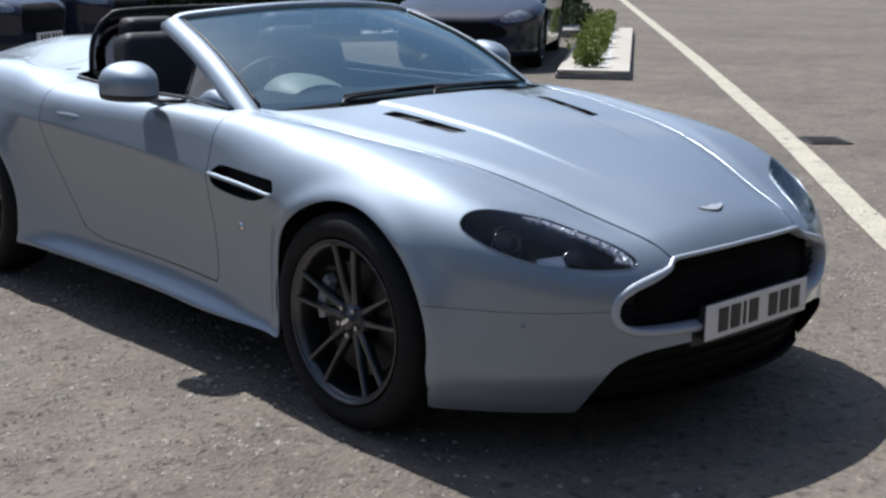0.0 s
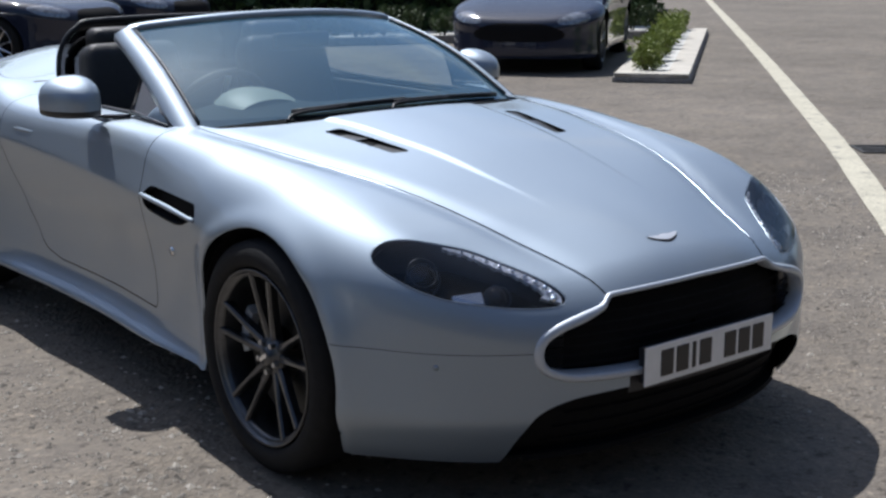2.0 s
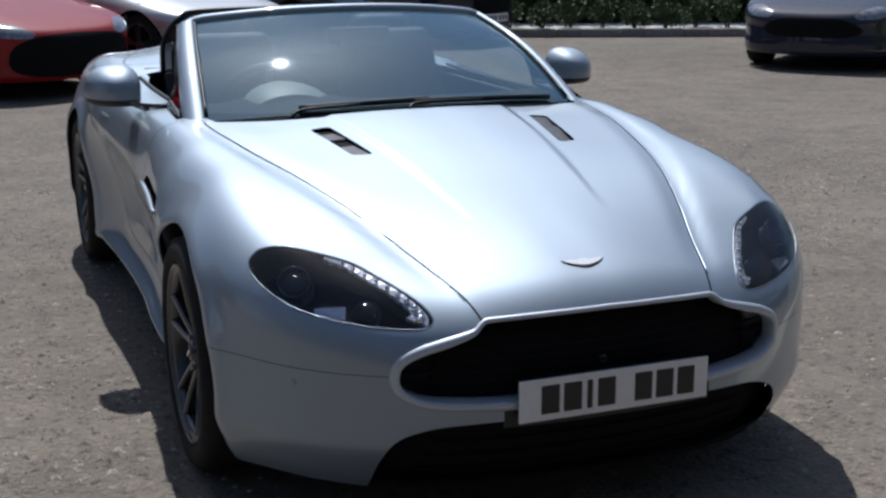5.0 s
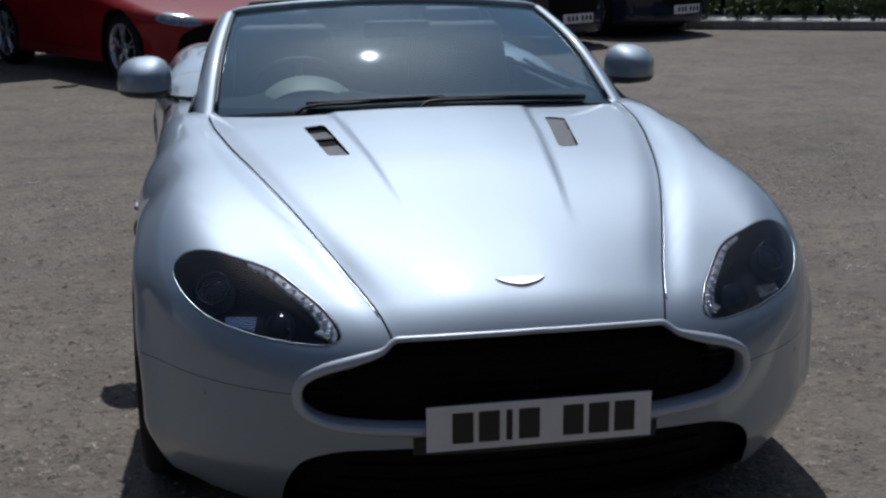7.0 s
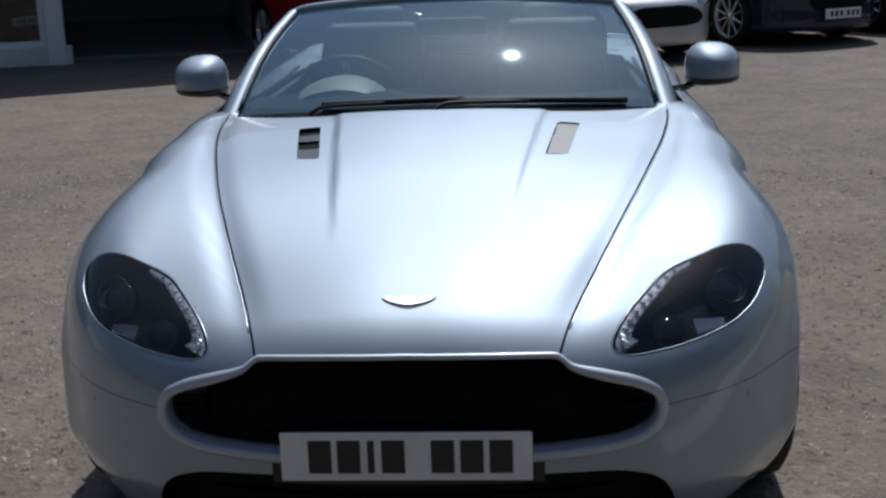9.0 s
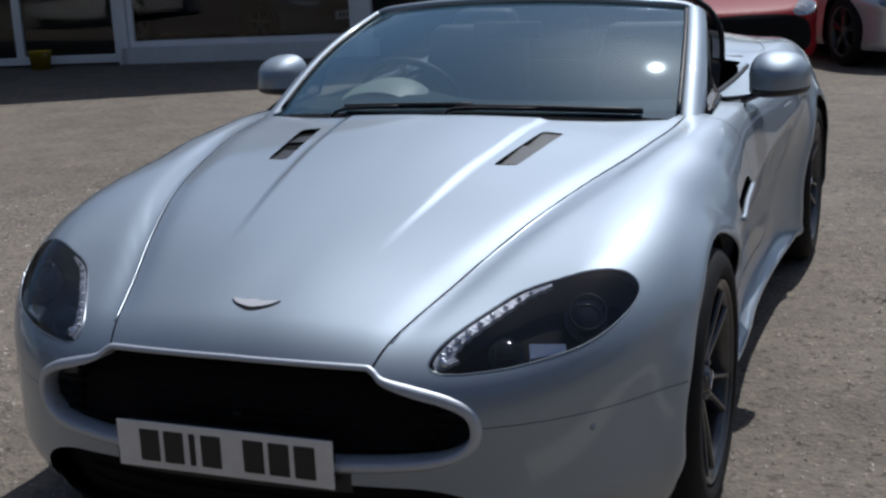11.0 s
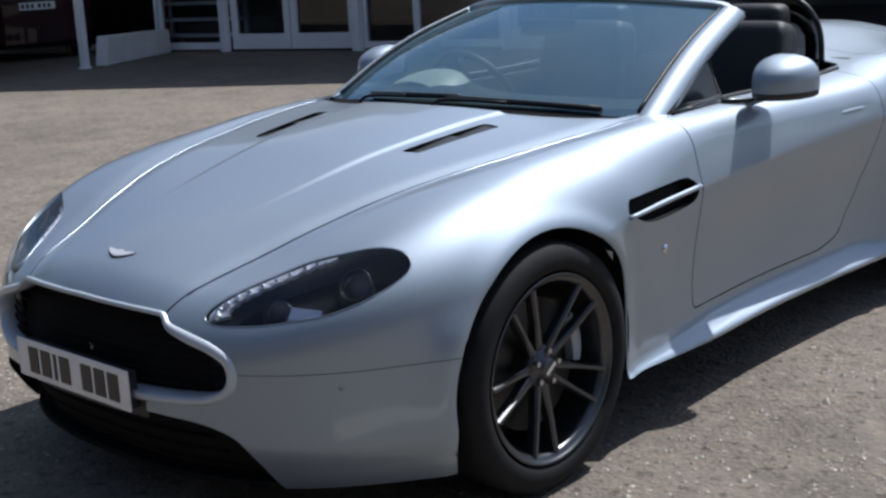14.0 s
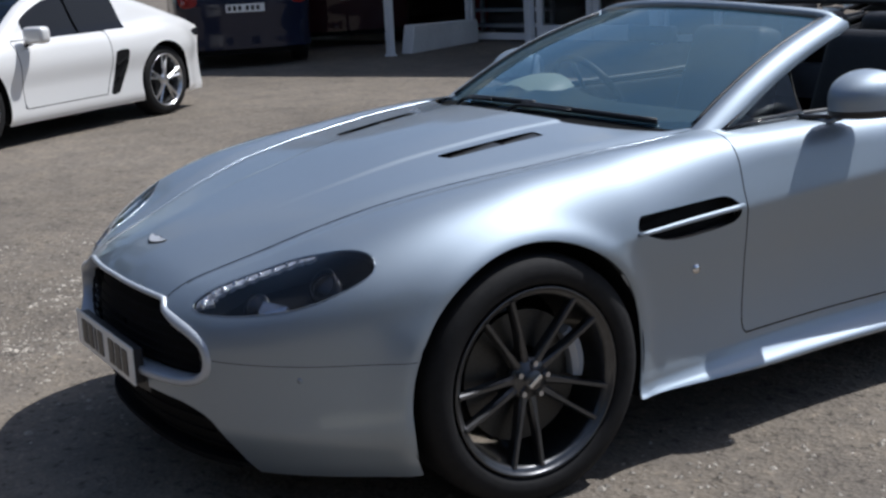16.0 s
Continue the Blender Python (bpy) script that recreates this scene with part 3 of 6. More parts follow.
part("plate_back", box_bm((0.50, 0.03, 0.096), (0, -0.845, 0.399), 0.003), BLACK_PLASTIC, roadster)
for x, w in ((-0.178, 0.048), (-0.118, 0.048), (-0.072, 0.014), (-0.026, 0.048), (0.076, 0.048), (0.136, 0.048), (0.196, 0.048)):
    part("plate_bar", box_bm((w, 0.004, 0.072), (x, -0.8655, 0.401), 0.002), PLATE_INK, plate)

# winged badge as a plain shape
wing = loop_curve([(0.0, -0.013), (0.016, -0.011), (0.042, -0.003), (0.061, 0.009), (0.055, 0.012), (0.022, 0.009), (0.012, 0.012), (0, 0.013), (-0.012, 0.012), (-0.022, 0.009), (-0.055, 0.012), (-0.061, 0.009), (-0.042, -0.003), (-0.016, -0.011)], 4)
bm = bmesh.new()
n0 = skin_normal(onto([(0, -0.683, 0)], "top"))[0]
o0 = onto([(0, -0.683, 0)], "top")[0]
up = np.cross((1, 0, 0), n0)
up = -up if up[2] < 0 else up
ring = [bm.verts.new(o0 + np.array((x * 0.9, 0, 0)) + up * y * 1.1 + n0 * 0.0045) for x, y in wing]
face = bm.faces.new(ring)
ext = bmesh.ops.extrude_face_region(bm, geom=[face])
bmesh.ops.translate(bm, vec=Vector(-n0 * 0.0055), verts=[v for v in ext["geom"] if isinstance(v, bmesh.types.BMVert)])
bmesh.ops.recalc_face_normals(bm, faces=bm.faces)
badge = part("bonnet_badge", bm, BADGE, roadster, "small chrome winged badge")
# black sheet, larger and set lower, draws the shadow beneath the badge
bm = bmesh.new()
bm.faces.new([bm.verts.new(o0 + np.array((x * 0.97, 0, 0)) + up * (y * 1.6 - 0.002) + n0 * 0.0008) for x, y in wing])
part("badge_seat", bm, BLACK_PLASTIC, badge)

# bonnet vents: dark mesh tray in each slot
for s in (1, -1):
    well = onto([(*p, 0) for p in BONNET_VENT], "top", 0.024) * (s, 1, 1)
    bm = bmesh.new()
    bm.faces.new([bm.verts.new(p) for p in well])
    vent = part("bonnet_vent", bm, DARK_SHELL, roadster, "dark well of the bonnet vent")
    rear_out, rear_in, front_in, front_out = (np.array(p) for p in BONNET_VENT)
    for t0, t1 in ((0.005, 0.585), (0.585, 0.995)):
        # opposite tilt per side, shaped so one vent glints and the other stays dark
        low, high = (0.014, 0.004) if s > 0 else (0.005, 0.014)
        lead = onto([(*(front_in + (rear_in - front_in) * t0), 0), (*(front_out + (rear_out - front_out) * t0), 0)], "top", low)
        tail = onto([(*(front_out + (rear_out - front_out) * t1), 0), (*(front_in + (rear_in - front_in) * t1), 0)], "top", high)
        bm = bmesh.new()
        bm.faces.new([bm.verts.new(p * (s, 1, 1)) for p in (*lead, *tail)])
        ext = bmesh.ops.extrude_face_region(bm, geom=bm.faces[:])
        bmesh.ops.translate(bm, vec=(0, 0, -0.003), verts=[v for v in ext["geom"] if isinstance(v, bmesh.types.BMVert)])
        bmesh.ops.recalc_face_normals(bm, faces=bm.faces)
        part("vent_louvre", bm, VENT_MESH, vent, "fine mesh louvre")
    # side vent: dark pocket, silver strake, chrome emblem, sensor, door handle
    pk = onto([(0, y, z) for y, z in SIDE_VENT], "side", 0.035) * (s, 1, 1)
    bm = bmesh.new()
    bm.faces.new([bm.verts.new(p) for p in pk])
    part("side_vent", bm, DARK_SHELL, roadster, "dark side vent behind the wheel")
    edge = onto([(0, y, z) for y, z in SIDE_VENT], "side", 0.0) * (s, 1, 1)
    bm = bmesh.new()
    a = [bm.verts.new(p) for p in edge]
    b = [bm.verts.new(p) for p in pk]
    for i in range(len(a)):
        j = (i + 1) % len(a)
        bm.faces.new((a[i], a[j], b[j], b[i]))
    part("vent_wall", bm, BLACK_PLASTIC, roadster, smooth=True)
    row = onto([(0, y, STRAKE[0][1] + (y - STRAKE[0][0]) / (STRAKE[1][0] - STRAKE[0][0]) * (STRAKE[1][1] - STRAKE[0][1])) for y in np.linspace(0.332, 0.735, 14)], "side", -0.001) * (s, 1, 1)
    part("side_strake", tube_bm(row, [0.007 + 0.002 * min(1, i / 6) for i in range(14)], 8, flat=0.9), SILVER, roadster, "slim silver side strake", smooth=True)
    e = onto([(0, 0.573, 0.535)], "side", -0.003)[0] * (s, 1, 1)
    part("wing_emblem", cyl_bm(0.014, 0.007, e, "x", 20, bevel=0.002), CHROME, roadster, "small oval chrome emblem", smooth=True)
    e = onto([(0.738, 0, 0.432)], "front", 0.0)[0] * (s, 1, 1)
    nn = skin_normal(np.array([e * (s, 1, 1)]))[0] * (s, 1, 1)
    bm = cyl_bm(0.008, 0.002, (0, 0, 0), "z", 16, bevel=0.0007)
    bmesh.ops.transform(bm, matrix=Matrix.Translation(e) @ Vector(nn).to_track_quat("Z", "Y").to_matrix().to_4x4(), verts=bm.verts)
    part("parking_sensor", bm, SILVER, roadster, smooth=True)
    hy = np.linspace(1.655, 1.855, 8)
    hrow = onto([(0, y, 0.784) for y in hy], "side", 0.0075) * (s, 1, 1)
    part("door_handle", tube_bm(hrow, [0.005, 0.009, 0.010, 0.010, 0.010, 0.010, 0.009, 0.005], 8, flat=1.2), SILVER, roadster, "flush silver door handle", smooth=True)

# headlamp inside: dark bowl, projectors and a row of clear side lights
for s in (1, -1):
    lowx = onto([(x * 0.985 + 0.01, y * 0.985 - 0.008, 0) for x, y in HEADLAMP], "top", 0.05) * (s, 1, 1)
    topx = onto([(x, y, 0) for x, y in HEADLAMP], "top", 0.003) * (s, 1, 1)
    bm = bmesh.new()
    a = [bm.verts.new(p) for p in topx]
    b = [bm.verts.new(p) for p in lowx]
    for i in range(len(a)):
        j = (i + 1) % len(a)
        bm.faces.new((a[i], a[j], b[j], b[i]))
    bm.faces.new(b)
    lampbox = part("headlamp", bm, LAMP_DARK, roadster, "dark headlamp housing", smooth=True)
    for x, y, r in ((0.70, -0.50, 0.042), (0.560, -0.628, 0.034)):
        c = onto([(x, y, 0)], "top", 0.035)[0] * (s, 1, 1)
        bm = lathe_bm([(0.001, 0.016), (r * 0.5, 0.013), (r * 0.8, 0.006), (r, -0.004), (r * 1.08, 0.0), (r * 1.12, -0.02)], "z", 28)
        bmesh.ops.transform(bm, matrix=Matrix.Translation(c) @ Vector((s * 0.25, -0.8, 0.45)).to_track_quat("Z", "Y").to_matrix().to_4x4(), verts=bm.verts)
        part("projector", bm, BLACK_GLOSS, lampbox, smooth=True)
    # band of clear reflector cells along the inner upper edge
    edge = np.array(open_curve([(0.442, -0.741), (0.437, -0.722), (0.465, -0.663), (0.511, -0.588), (0.567, -0.512), (0.62, -0.474)], 5))
    mid_in = np.array((0.63, -0.585))
    for k in range(len(edge) - 1):
        quad = []
        for i, f in ((k, 0.03), (k + 1, 0.03), (k + 1, 1.0), (k, 1.0)):
            d = mid_in - edge[i]
            wd = 0.050 * (1 - i / len(edge)) ** 1.5 + 0.006
            quad.append(edge[i] + d / np.linalg.norm(d) * wd * f)
        q3 = onto([(x, y, 0) for x, y in quad], "top", 0.003)
        q3[2:] = onto([(x, y, 0) for x, y in quad[2:]], "top", 0.007 if k % 2 else 0.005)
        bm = bmesh.new()
        bm.faces.new([bm.verts.new(p * (s, 1, 1)) for p in q3])
        ext = bmesh.ops.extrude_face_region(bm, geom=bm.faces[:])
        bmesh.ops.translate(bm, vec=(0, 0.004, -0.008), verts=[v for v in ext["geom"] if isinstance(v, bmesh.types.BMVert)])
        bmesh.ops.recalc_face_normals(bm, faces=bm.faces)
        part("side_light", bm, LAMP_CLEAR, lampbox)
    wedge = onto([(0.618, -0.643, 0), (0.682, -0.599, 0), (0.680, -0.588, 0), (0.610, -0.620, 0)], "top", 0.012) * (s, 1, 1)
    bm = bmesh.new()
    bm.faces.new([bm.verts.new(p) for p in wedge])
    low = bmesh.ops.extrude_face_region(bm, geom=bm.faces[:])
    bmesh.ops.translate(bm, vec=(0, 0.01, -0.02), verts=[v for v in low["geom"] if isinstance(v, bmesh.types.BMVert)])
    bmesh.ops.recalc_face_normals(bm, faces=bm.faces)
    part("reflector", bm, REFLECTOR, lampbox, "bright metal reflector")
    c = onto([(0.705, -0.50, 0)], "top", 0.020)[0] * (s, 1, 1)
    bm = lathe_bm([(0.038, 0.0), (0.0393, 0.0013), (0.0406, 0.0), (0.0393, -0.0015), (0.038, 0.0)], "z", 28)
    bmesh.ops.transform(bm, matrix=Matrix.Translation(c) @ Vector((s * 0.25, -0.75, 0.55)).to_track_quat("Z", "Y").to_matrix().to_4x4(), verts=bm.verts)
    part("projector_ring", bm, RIM, lampbox, smooth=True)
    # beads of the side light, set along the clear band
    for k in range(11):
        e0 = edge[1 + 2 * k]
        d = mid_in - e0
        q = e0 + d / np.linalg.norm(d) * (0.021 * (1 - k / 12) ** 1.3 + 0.003)
        c = onto([(q[0], q[1], 0)], "top", 0.004)[0] * (s, 1, 1)
        bm = bmesh.new()
        bmesh.ops.create_icosphere(bm, subdivisions=2, radius=0.0100 * (1 - k / 20))
        bmesh.ops.translate(bm, vec=c, verts=bm.verts)
        part("side_light_bead", bm, CHROME, lampbox, smooth=True)


# ---- wheels ----
def wheel(at, side, turn):
    hub = new("wheel")
    hub.parent = roadster
    hub.matrix_world = pose(*at, 0, 0, 0 if side > 0 else 180)
    out = 0.0
    tyre = part("tyre", lathe_bm([(0.25, -0.225), (0.258, -0.235), (0.30, -0.240), (0.328, -0.222), (0.3365, -0.19), (0.3375, -0.12), (0.3365, -0.05), (0.329, -0.012), (0.304, 0.004), (0.274, 0.005), (0.262, -0.004), (0.257, -0.014)], "x", 64), RUBBER, hub, "black low-profile tyre", smooth=True)
    rim = part("rim", lathe_bm([(0.253, -0.012), (0.2555, -0.004), (0.251, -0.001), (0.247, -0.005), (0.2445, -0.011), (0.238, -0.013), (0.232, -0.017), (0.229, -0.030), (0.226, -0.06), (0.222, -0.20)], "x", 64), RIM, hub, "dark graphite ten-spoke alloy rim", smooth=True)
    for k in range(5):
        a0 = 2 * math.pi * k / 5 - math.pi / 2 + turn
        for d in (-1, 1):
            a1 = a0 + d * 0.195
            p0 = Vector((-0.040, 0.050 * math.cos(a0 + d * 0.26), 0.050 * math.sin(a0 + d * 0.26)))
            p1 = Vector((-0.024, 0.14 * math.cos(a0 + d * 0.215), 0.14 * math.sin(a0 + d * 0.215)))
            p2 = Vector((-0.010, 0.236 * math.cos(a1), 0.236 * math.sin(a1)))
            bm = bmesh.new()
            rings = []
            for p, w, dep in ((p0, 0.013, 0.03), (p1, 0.0078, 0.03), (p2, 0.0085, 0.026)):
                t = Vector((0, -p.z, p.y)).normalized()
                rings.append([bm.verts.new(p + q) for q in (t * w * 0.55, t * -w * 0.55, t * -w + Vector((-0.007, 0, 0)), t * -w + Vector((-dep, 0, 0)), t * w + Vector((-dep, 0, 0)), t * w + Vector((-0.007, 0, 0)))])
            for i in range(2):
                for j in range(6):
                    bm.faces.new((rings[i][j], rings[i][(j + 1) % 6], rings[i + 1][(j + 1) % 6], rings[i + 1][j]))
            bm.faces.new(rings[0])
            bm.faces.new(rings[2])
            bmesh.ops.recalc_face_normals(bm, faces=bm.faces)
            part("spoke", bm, RIM, rim)
    part("hub_cap", lathe_bm([(0.001, -0.020), (0.024, -0.021), (0.028, -0.025), (0.030, -0.034), (0.050, -0.040), (0.058, -0.046), (0.060, -0.065)], "x", 32), RIM, hub, smooth=True)
    for k in range(5):
        a = 2 * math.pi * k / 5 + math.pi / 2 + turn
        part("wheel_bolt", cyl_bm(0.008, 0.02, (-0.034, 0.045 * math.cos(a), 0.045 * math.sin(a)), "x", 6), SATIN, hub)
    part("centre_emblem", box_bm((0.004, 0.044, 0.012), (-0.018, 0, 0), 0.0015, Matrix.Rotation(0.6, 4, "X")), CHROME, hub)
    part("brake_disc", lathe_bm([(0.08, -0.085), (0.178, -0.085), (0.178, -0.11), (0.08, -0.11)], "x", 48), STEEL, hub, "grey steel brake disc", smooth=False)
    cal = bmesh.new()
    rings = []
    for i in range(11):
        a = math.pi * (0.08 if side > 0 else 0.92) + (i - 5) * 0.085
        f = 1 - 0.25 * (abs(i - 5) / 5) ** 3
        rings.append([cal.verts.new((x, r * math.cos(a), r * math.sin(a))) for x, r in ((-0.058, 0.165 - 0.018 * f), (-0.050, 0.165), (-0.058, 0.165 + 0.022 * f), (-0.12, 0.165 + 0.022 * f), (-0.12, 0.165 - 0.018 * f))])
    for p, q in zip(rings, rings[1:]):
        for j in range(5):
            cal.faces.new((p[j], p[(j + 1) % 5], q[(j + 1) % 5], q[j]))
    cal.faces.new(rings[0])
    cal.faces.new(rings[-1])
    bmesh.ops.recalc_face_normals(cal, faces=cal.faces)
    part("brake_caliper", cal, CALIPER, hub, "pale grey brake caliper")
    return hub


for yy in (0.0, 2.602):
    for s in (1, -1):
        wheel((s * 0.905, yy, 0.338), s, -0.15 if s > 0 else math.pi / 5)

# ---- windscreen, pillars, mirrors ----
def screen_point(a, b, lift=0.0):
    """a: -1..1 across, b: 0 at the scuttle, 1 at the header."""
    c = 1 - np.abs(a) ** 2.2
    base = np.array([0.672 * a, 0.755 - 0.145 * c, 0.896 + 0.034 * c])
    head = np.array([0.578 * a, 1.385 - 0.135 * c, 1.158 + 0.042 * c])
    p = base + (head - base) * b
    bow = 0.030 * math.sin(math.pi * b)
    return p + np.array([0.25 * a * bow, -bow * 0.55, bow * 0.8]) * 1.0 + np.array([0, -0.4, 0.9]) * lift


def screen_sheet(a0, a1, b0, b1, na, nb, lift):
    bm = bmesh.new()
    g = [[bm.verts.new(screen_point(a, b, lift)) for b in np.linspace(b0, b1, nb)] for a in np.linspace(a0, a1, na)]
    for i in range(na - 1):
        for j in range(nb - 1):
            bm.faces.new((g[i][j], g[i + 1][j], g[i + 1][j + 1], g[i][j + 1]))
    return bm


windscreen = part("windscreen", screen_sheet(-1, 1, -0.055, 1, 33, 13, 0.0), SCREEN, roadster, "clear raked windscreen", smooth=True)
windscreen.visible_shadow = False
for s in (1, -1):
    bm = bmesh.new()
    prev = None
    for b in np.linspace(-0.10, 1.02, 14):
        q = Vector(screen_point(s * 1.0, b))
        w = 0.062 - 0.012 * b
        o, n_, r = Vector((s * w, 0.035, -0.012)), Vector((s * 0.30, -0.45, 0.82)).normalized() * 0.016, Vector((-s * 0.008, 0.0, 0))
        ringq = [q + r + n_ * 0.2, q + n_ * 0.9, q + o * 0.5 + n_ * 0.9, q + o + n_ * 0.05, q + o + Vector((0, 0.01, -0.02)), q + r - n_ * 1.2]
        ringv = [bm.verts.new(p) for p in ringq]
        if prev:
            for i in range(6):
                bm.faces.new((prev[i], prev[(i + 1) % 6], ringv[(i + 1) % 6], ringv[i]))
        prev = ringv
    bmesh.ops.recalc_face_normals(bm, faces=bm.faces)
    part("windscreen_pillar", bm, SILVER, roadster, "silver windscreen pillar", smooth=True)
    seal = [Vector(screen_point(s * 0.985, b, 0.006)) for b in np.linspace(0.0, 0.99, 16)]
    part("screen_seal", tube_bm(seal, 0.006, 6), BLACK_PLASTIC, roadster, smooth=True)
head = [Vector(screen_point(a, 1.03)) + Vector((0, 0.012, 0.004)) for a in np.linspace(-0.97, 0.97, 29)]
corner = lambda s, b: Vector(screen_point(s, b)) + Vector((s * 0.020, 0.020, -0.004))
rail = open_curve([corner(-1, 0.955)] + head[0:-1:4] + [head[-1], corner(1, 0.955)], 5)
part("windscreen_header", tube_bm(rail, [0.016 + 0.010 * min(1, i / 6, (len(rail) - 1 - i) / 6) for i in range(len(rail))], 10, flat=0.62), SILVER, roadster, "silver windscreen header rail", smooth=True)
inner_head = [p + Vector((0, 0.03, -0.01)) for p in head]
part("header_trim", tube_bm(inner_head, 0.022, 8, flat=0.6), LEATHER, roadster, smooth=True)
scut = bmesh.new()
rows = []
for a in np.linspace(-0.99, 0.99, 31):
    q = Vector(screen_point(a, -0.055))
    rows.append([scut.verts.new(q + Vector((0, 0.01, 0.005))), scut.verts.new(q + Vector((0, -0.05, -0.012))), scut.verts.new(q + Vector((0, -0.16, -0.03)))])
for i in range(30):
    for j in range(2):
        scut.faces.new((rows[i][j], rows[i][j + 1], rows[i + 1][j + 1], rows[i + 1][j]))
part("scuttle", scut, SCUTTLE, roadster, "black plastic scuttle under the windscreen", smooth=True)
# wipers rest along the foot of the glass
for a0, a1, b0, b1 in ((-0.56, 0.10, -0.02, -0.008), (0.02, 0.84, -0.022, -0.02)):
    pts = [Vector(screen_point(a0 + (a1 - a0) * t, b0 + (b1 - b0) * t, 0.012)) for t in np.linspace(0, 1, 12)]
    wp = part("wiper", tube_bm(pts, 0.0075, 6, flat=1.4), BLACK_PLASTIC, roadster, "black windscreen wiper", smooth=True)
    arm = [Vector(screen_point(a0 - 0.05, -0.085, 0.012)), Vector(screen_point(a0 + 0.02, -0.045, 0.018)), Vector(screen_point(a0 + (a1 - a0) * 0.45, (b0 + b1) / 2 - 0.015, 0.016))]
    part("wiper_arm", tube_bm(open_curve(arm, 5), 0.006, 6), BLACK_PLASTIC, wp, smooth=True)

for s in (1, -1):
    mir = new("door_mirror")
    mir.parent = roadster
    mir.matrix_world = pose(s * 0.900, 1.235, 0.949)
    bm = bmesh.new()
    bmesh.ops.create_uvsphere(bm, u_segments=32, v_segments=20, radius=1)
    for v in bm.verts:
        x, y, z = v.co
        y = y * (0.150 if y < 0 else 0.058)
        r = (abs(x) ** 2.6 + abs(z) ** 2.6) ** (1 / 2.6)
        k = (math.hypot(x, z) / r) if r > 1e-6 else 1
        x, z = x * k, z * k
        zz = (z * 0.084 if z > 0 else -0.056 * abs(z) ** 0.30) * (1 - 0.08 * s * x)
        v.co = (x * 0.096, y + 0.012 * s * x, zz)
    bm2 = bm.copy()
    bmesh.ops.bisect_plane(bm, geom=bm.verts[:] + bm.edges[:] + bm.faces[:], plane_co=(0, 0, -0.027), plane_no=(0, 0, -1), clear_outer=True)
    part("mirror_shell", bm, SILVER, mir, "silver mirror cap", smooth=True)
    bmesh.ops.bisect_plane(bm2, geom=bm2.verts[:] + bm2.edges[:] + bm2.faces[:], plane_co=(0, 0, -0.027), plane_no=(0, 0, 1), clear_outer=True)
    bmesh.ops.scale(bm2, vec=(0.995, 0.995, 1.06), verts=bm2.verts)
    part("mirror_base", bm2, BLACK_PLASTIC, mir, "black mirror base", smooth=True)
    bm = bmesh.new()
    bmesh.ops.create_circle(bm, cap_ends=True, segments=28, radius=1)
    for v in bm.verts:
        v.co = (v.co.x * 0.076, 0.050, v.co.y * 0.052)
    part("mirror_glass", bm, CHROME, mir)
    arm = [(-s * 0.04, -0.01, -0.050), (-s * 0.10, -0.045, -0.060), (-s * 0.165, -0.13, -0.056)]
    part("mirror_arm", tube_bm(open_curve(arm, 6), 0.012, 8, flat=0.7), BLACK_GLOSS, mir, "gloss black mirror arm", smooth=True)
    blade = [(-s * 0.05, -0.03, -0.052), (-s * 0.11, -0.065, -0.074), (-s * 0.150, -0.125, -0.078)]
    part("mirror_bracket", tube_bm(open_curve(blade, 6), 0.009, 8, flat=0.8), SILVER, mir, smooth=True)
    # quarter light behind the pillar
    tri = [Vector((s * 0.735, 0.80, 0.892)), Vector((s * 0.715, 1.13, 0.905)), Vector((s * 0.665, 1.13, 1.035))]
    bm = bmesh.new()
    bm.faces.new([bm.verts.new(p) for p in tri])
    ql = part("quarter_light", bm, SIDE_GLASS, roadster, "small triangular side glass")
    ql.visible_shadow = False
    part("belt_brightwork", tube_bm([p + Vector((s * 0.012, 0, -0.004)) for p in (tri[0], (tri[0] + tri[1]) / 2 + Vector((0, 0, 0.006)), tri[1])], 0.005, 6), BLACK_GLOSS, roadster, smooth=True)
    part("quarter_frame", tube_bm(tri, 0.008, 6, closed=True), BLACK_PLASTIC, roadster, smooth=True)
    belt = onto([(s * 0.0 + 0.69, y, 0) for y in np.linspace(0.80, 2.0, 20)], "top", 0.0)
    part("belt_trim", tube_bm([(s * (x + 0.0), y, z + 0.002) for x, y, z in belt], 0.009, 6), BLACK_PLASTIC, roadster, smooth=True)

# ---- cabin ----
tub = bmesh.new()
box_bm((1.34, 1.75, 0.03), (0, 1.35, 0.30), 0.01, bm=tub)
for s in (1, -1):
    box_bm((0.03, 1.50, 0.56), (s * 0.672, 1.35, 0.59), 0.01, bm=tub)
box_bm((1.3, 0.03, 0.60), (0, 2.20, 0.62), 0.01, bm=tub)
box_bm((0.24, 1.35, 0.30), (0, 1.45, 0.45), 0.04, bm=tub)
part("cabin_tub", tub, LEATHER, roadster, "black leather cabin lining", smooth=False)
dash = bmesh.new()
rows = []
for x in np.linspace(-0.66, 0.66, 25):
    hump = 0.055 * math.exp(-(((x + 0.34) / 0.17) ** 2))
    base_y = 0.755 - 0.145 * (1 - abs(x / 0.672) ** 2.2)
    rows.append([dash.verts.new(p) for p in ((x, base_y + 0.03, 0.905), (x, base_y + 0.20, 0.915 + hump * 0.6), (x, 0.98, 0.90 + hump), (x, 1.03, 0.87 + hump), (x, 1.04, 0.74), (x, 0.98, 0.55))])
for i in range(24):
    for j in range(5):
        dash.faces.new((rows[i][j], rows[i + 1][j], rows[i + 1][j + 1], rows[i][j + 1]))
hood = bmesh.new()
rows = []
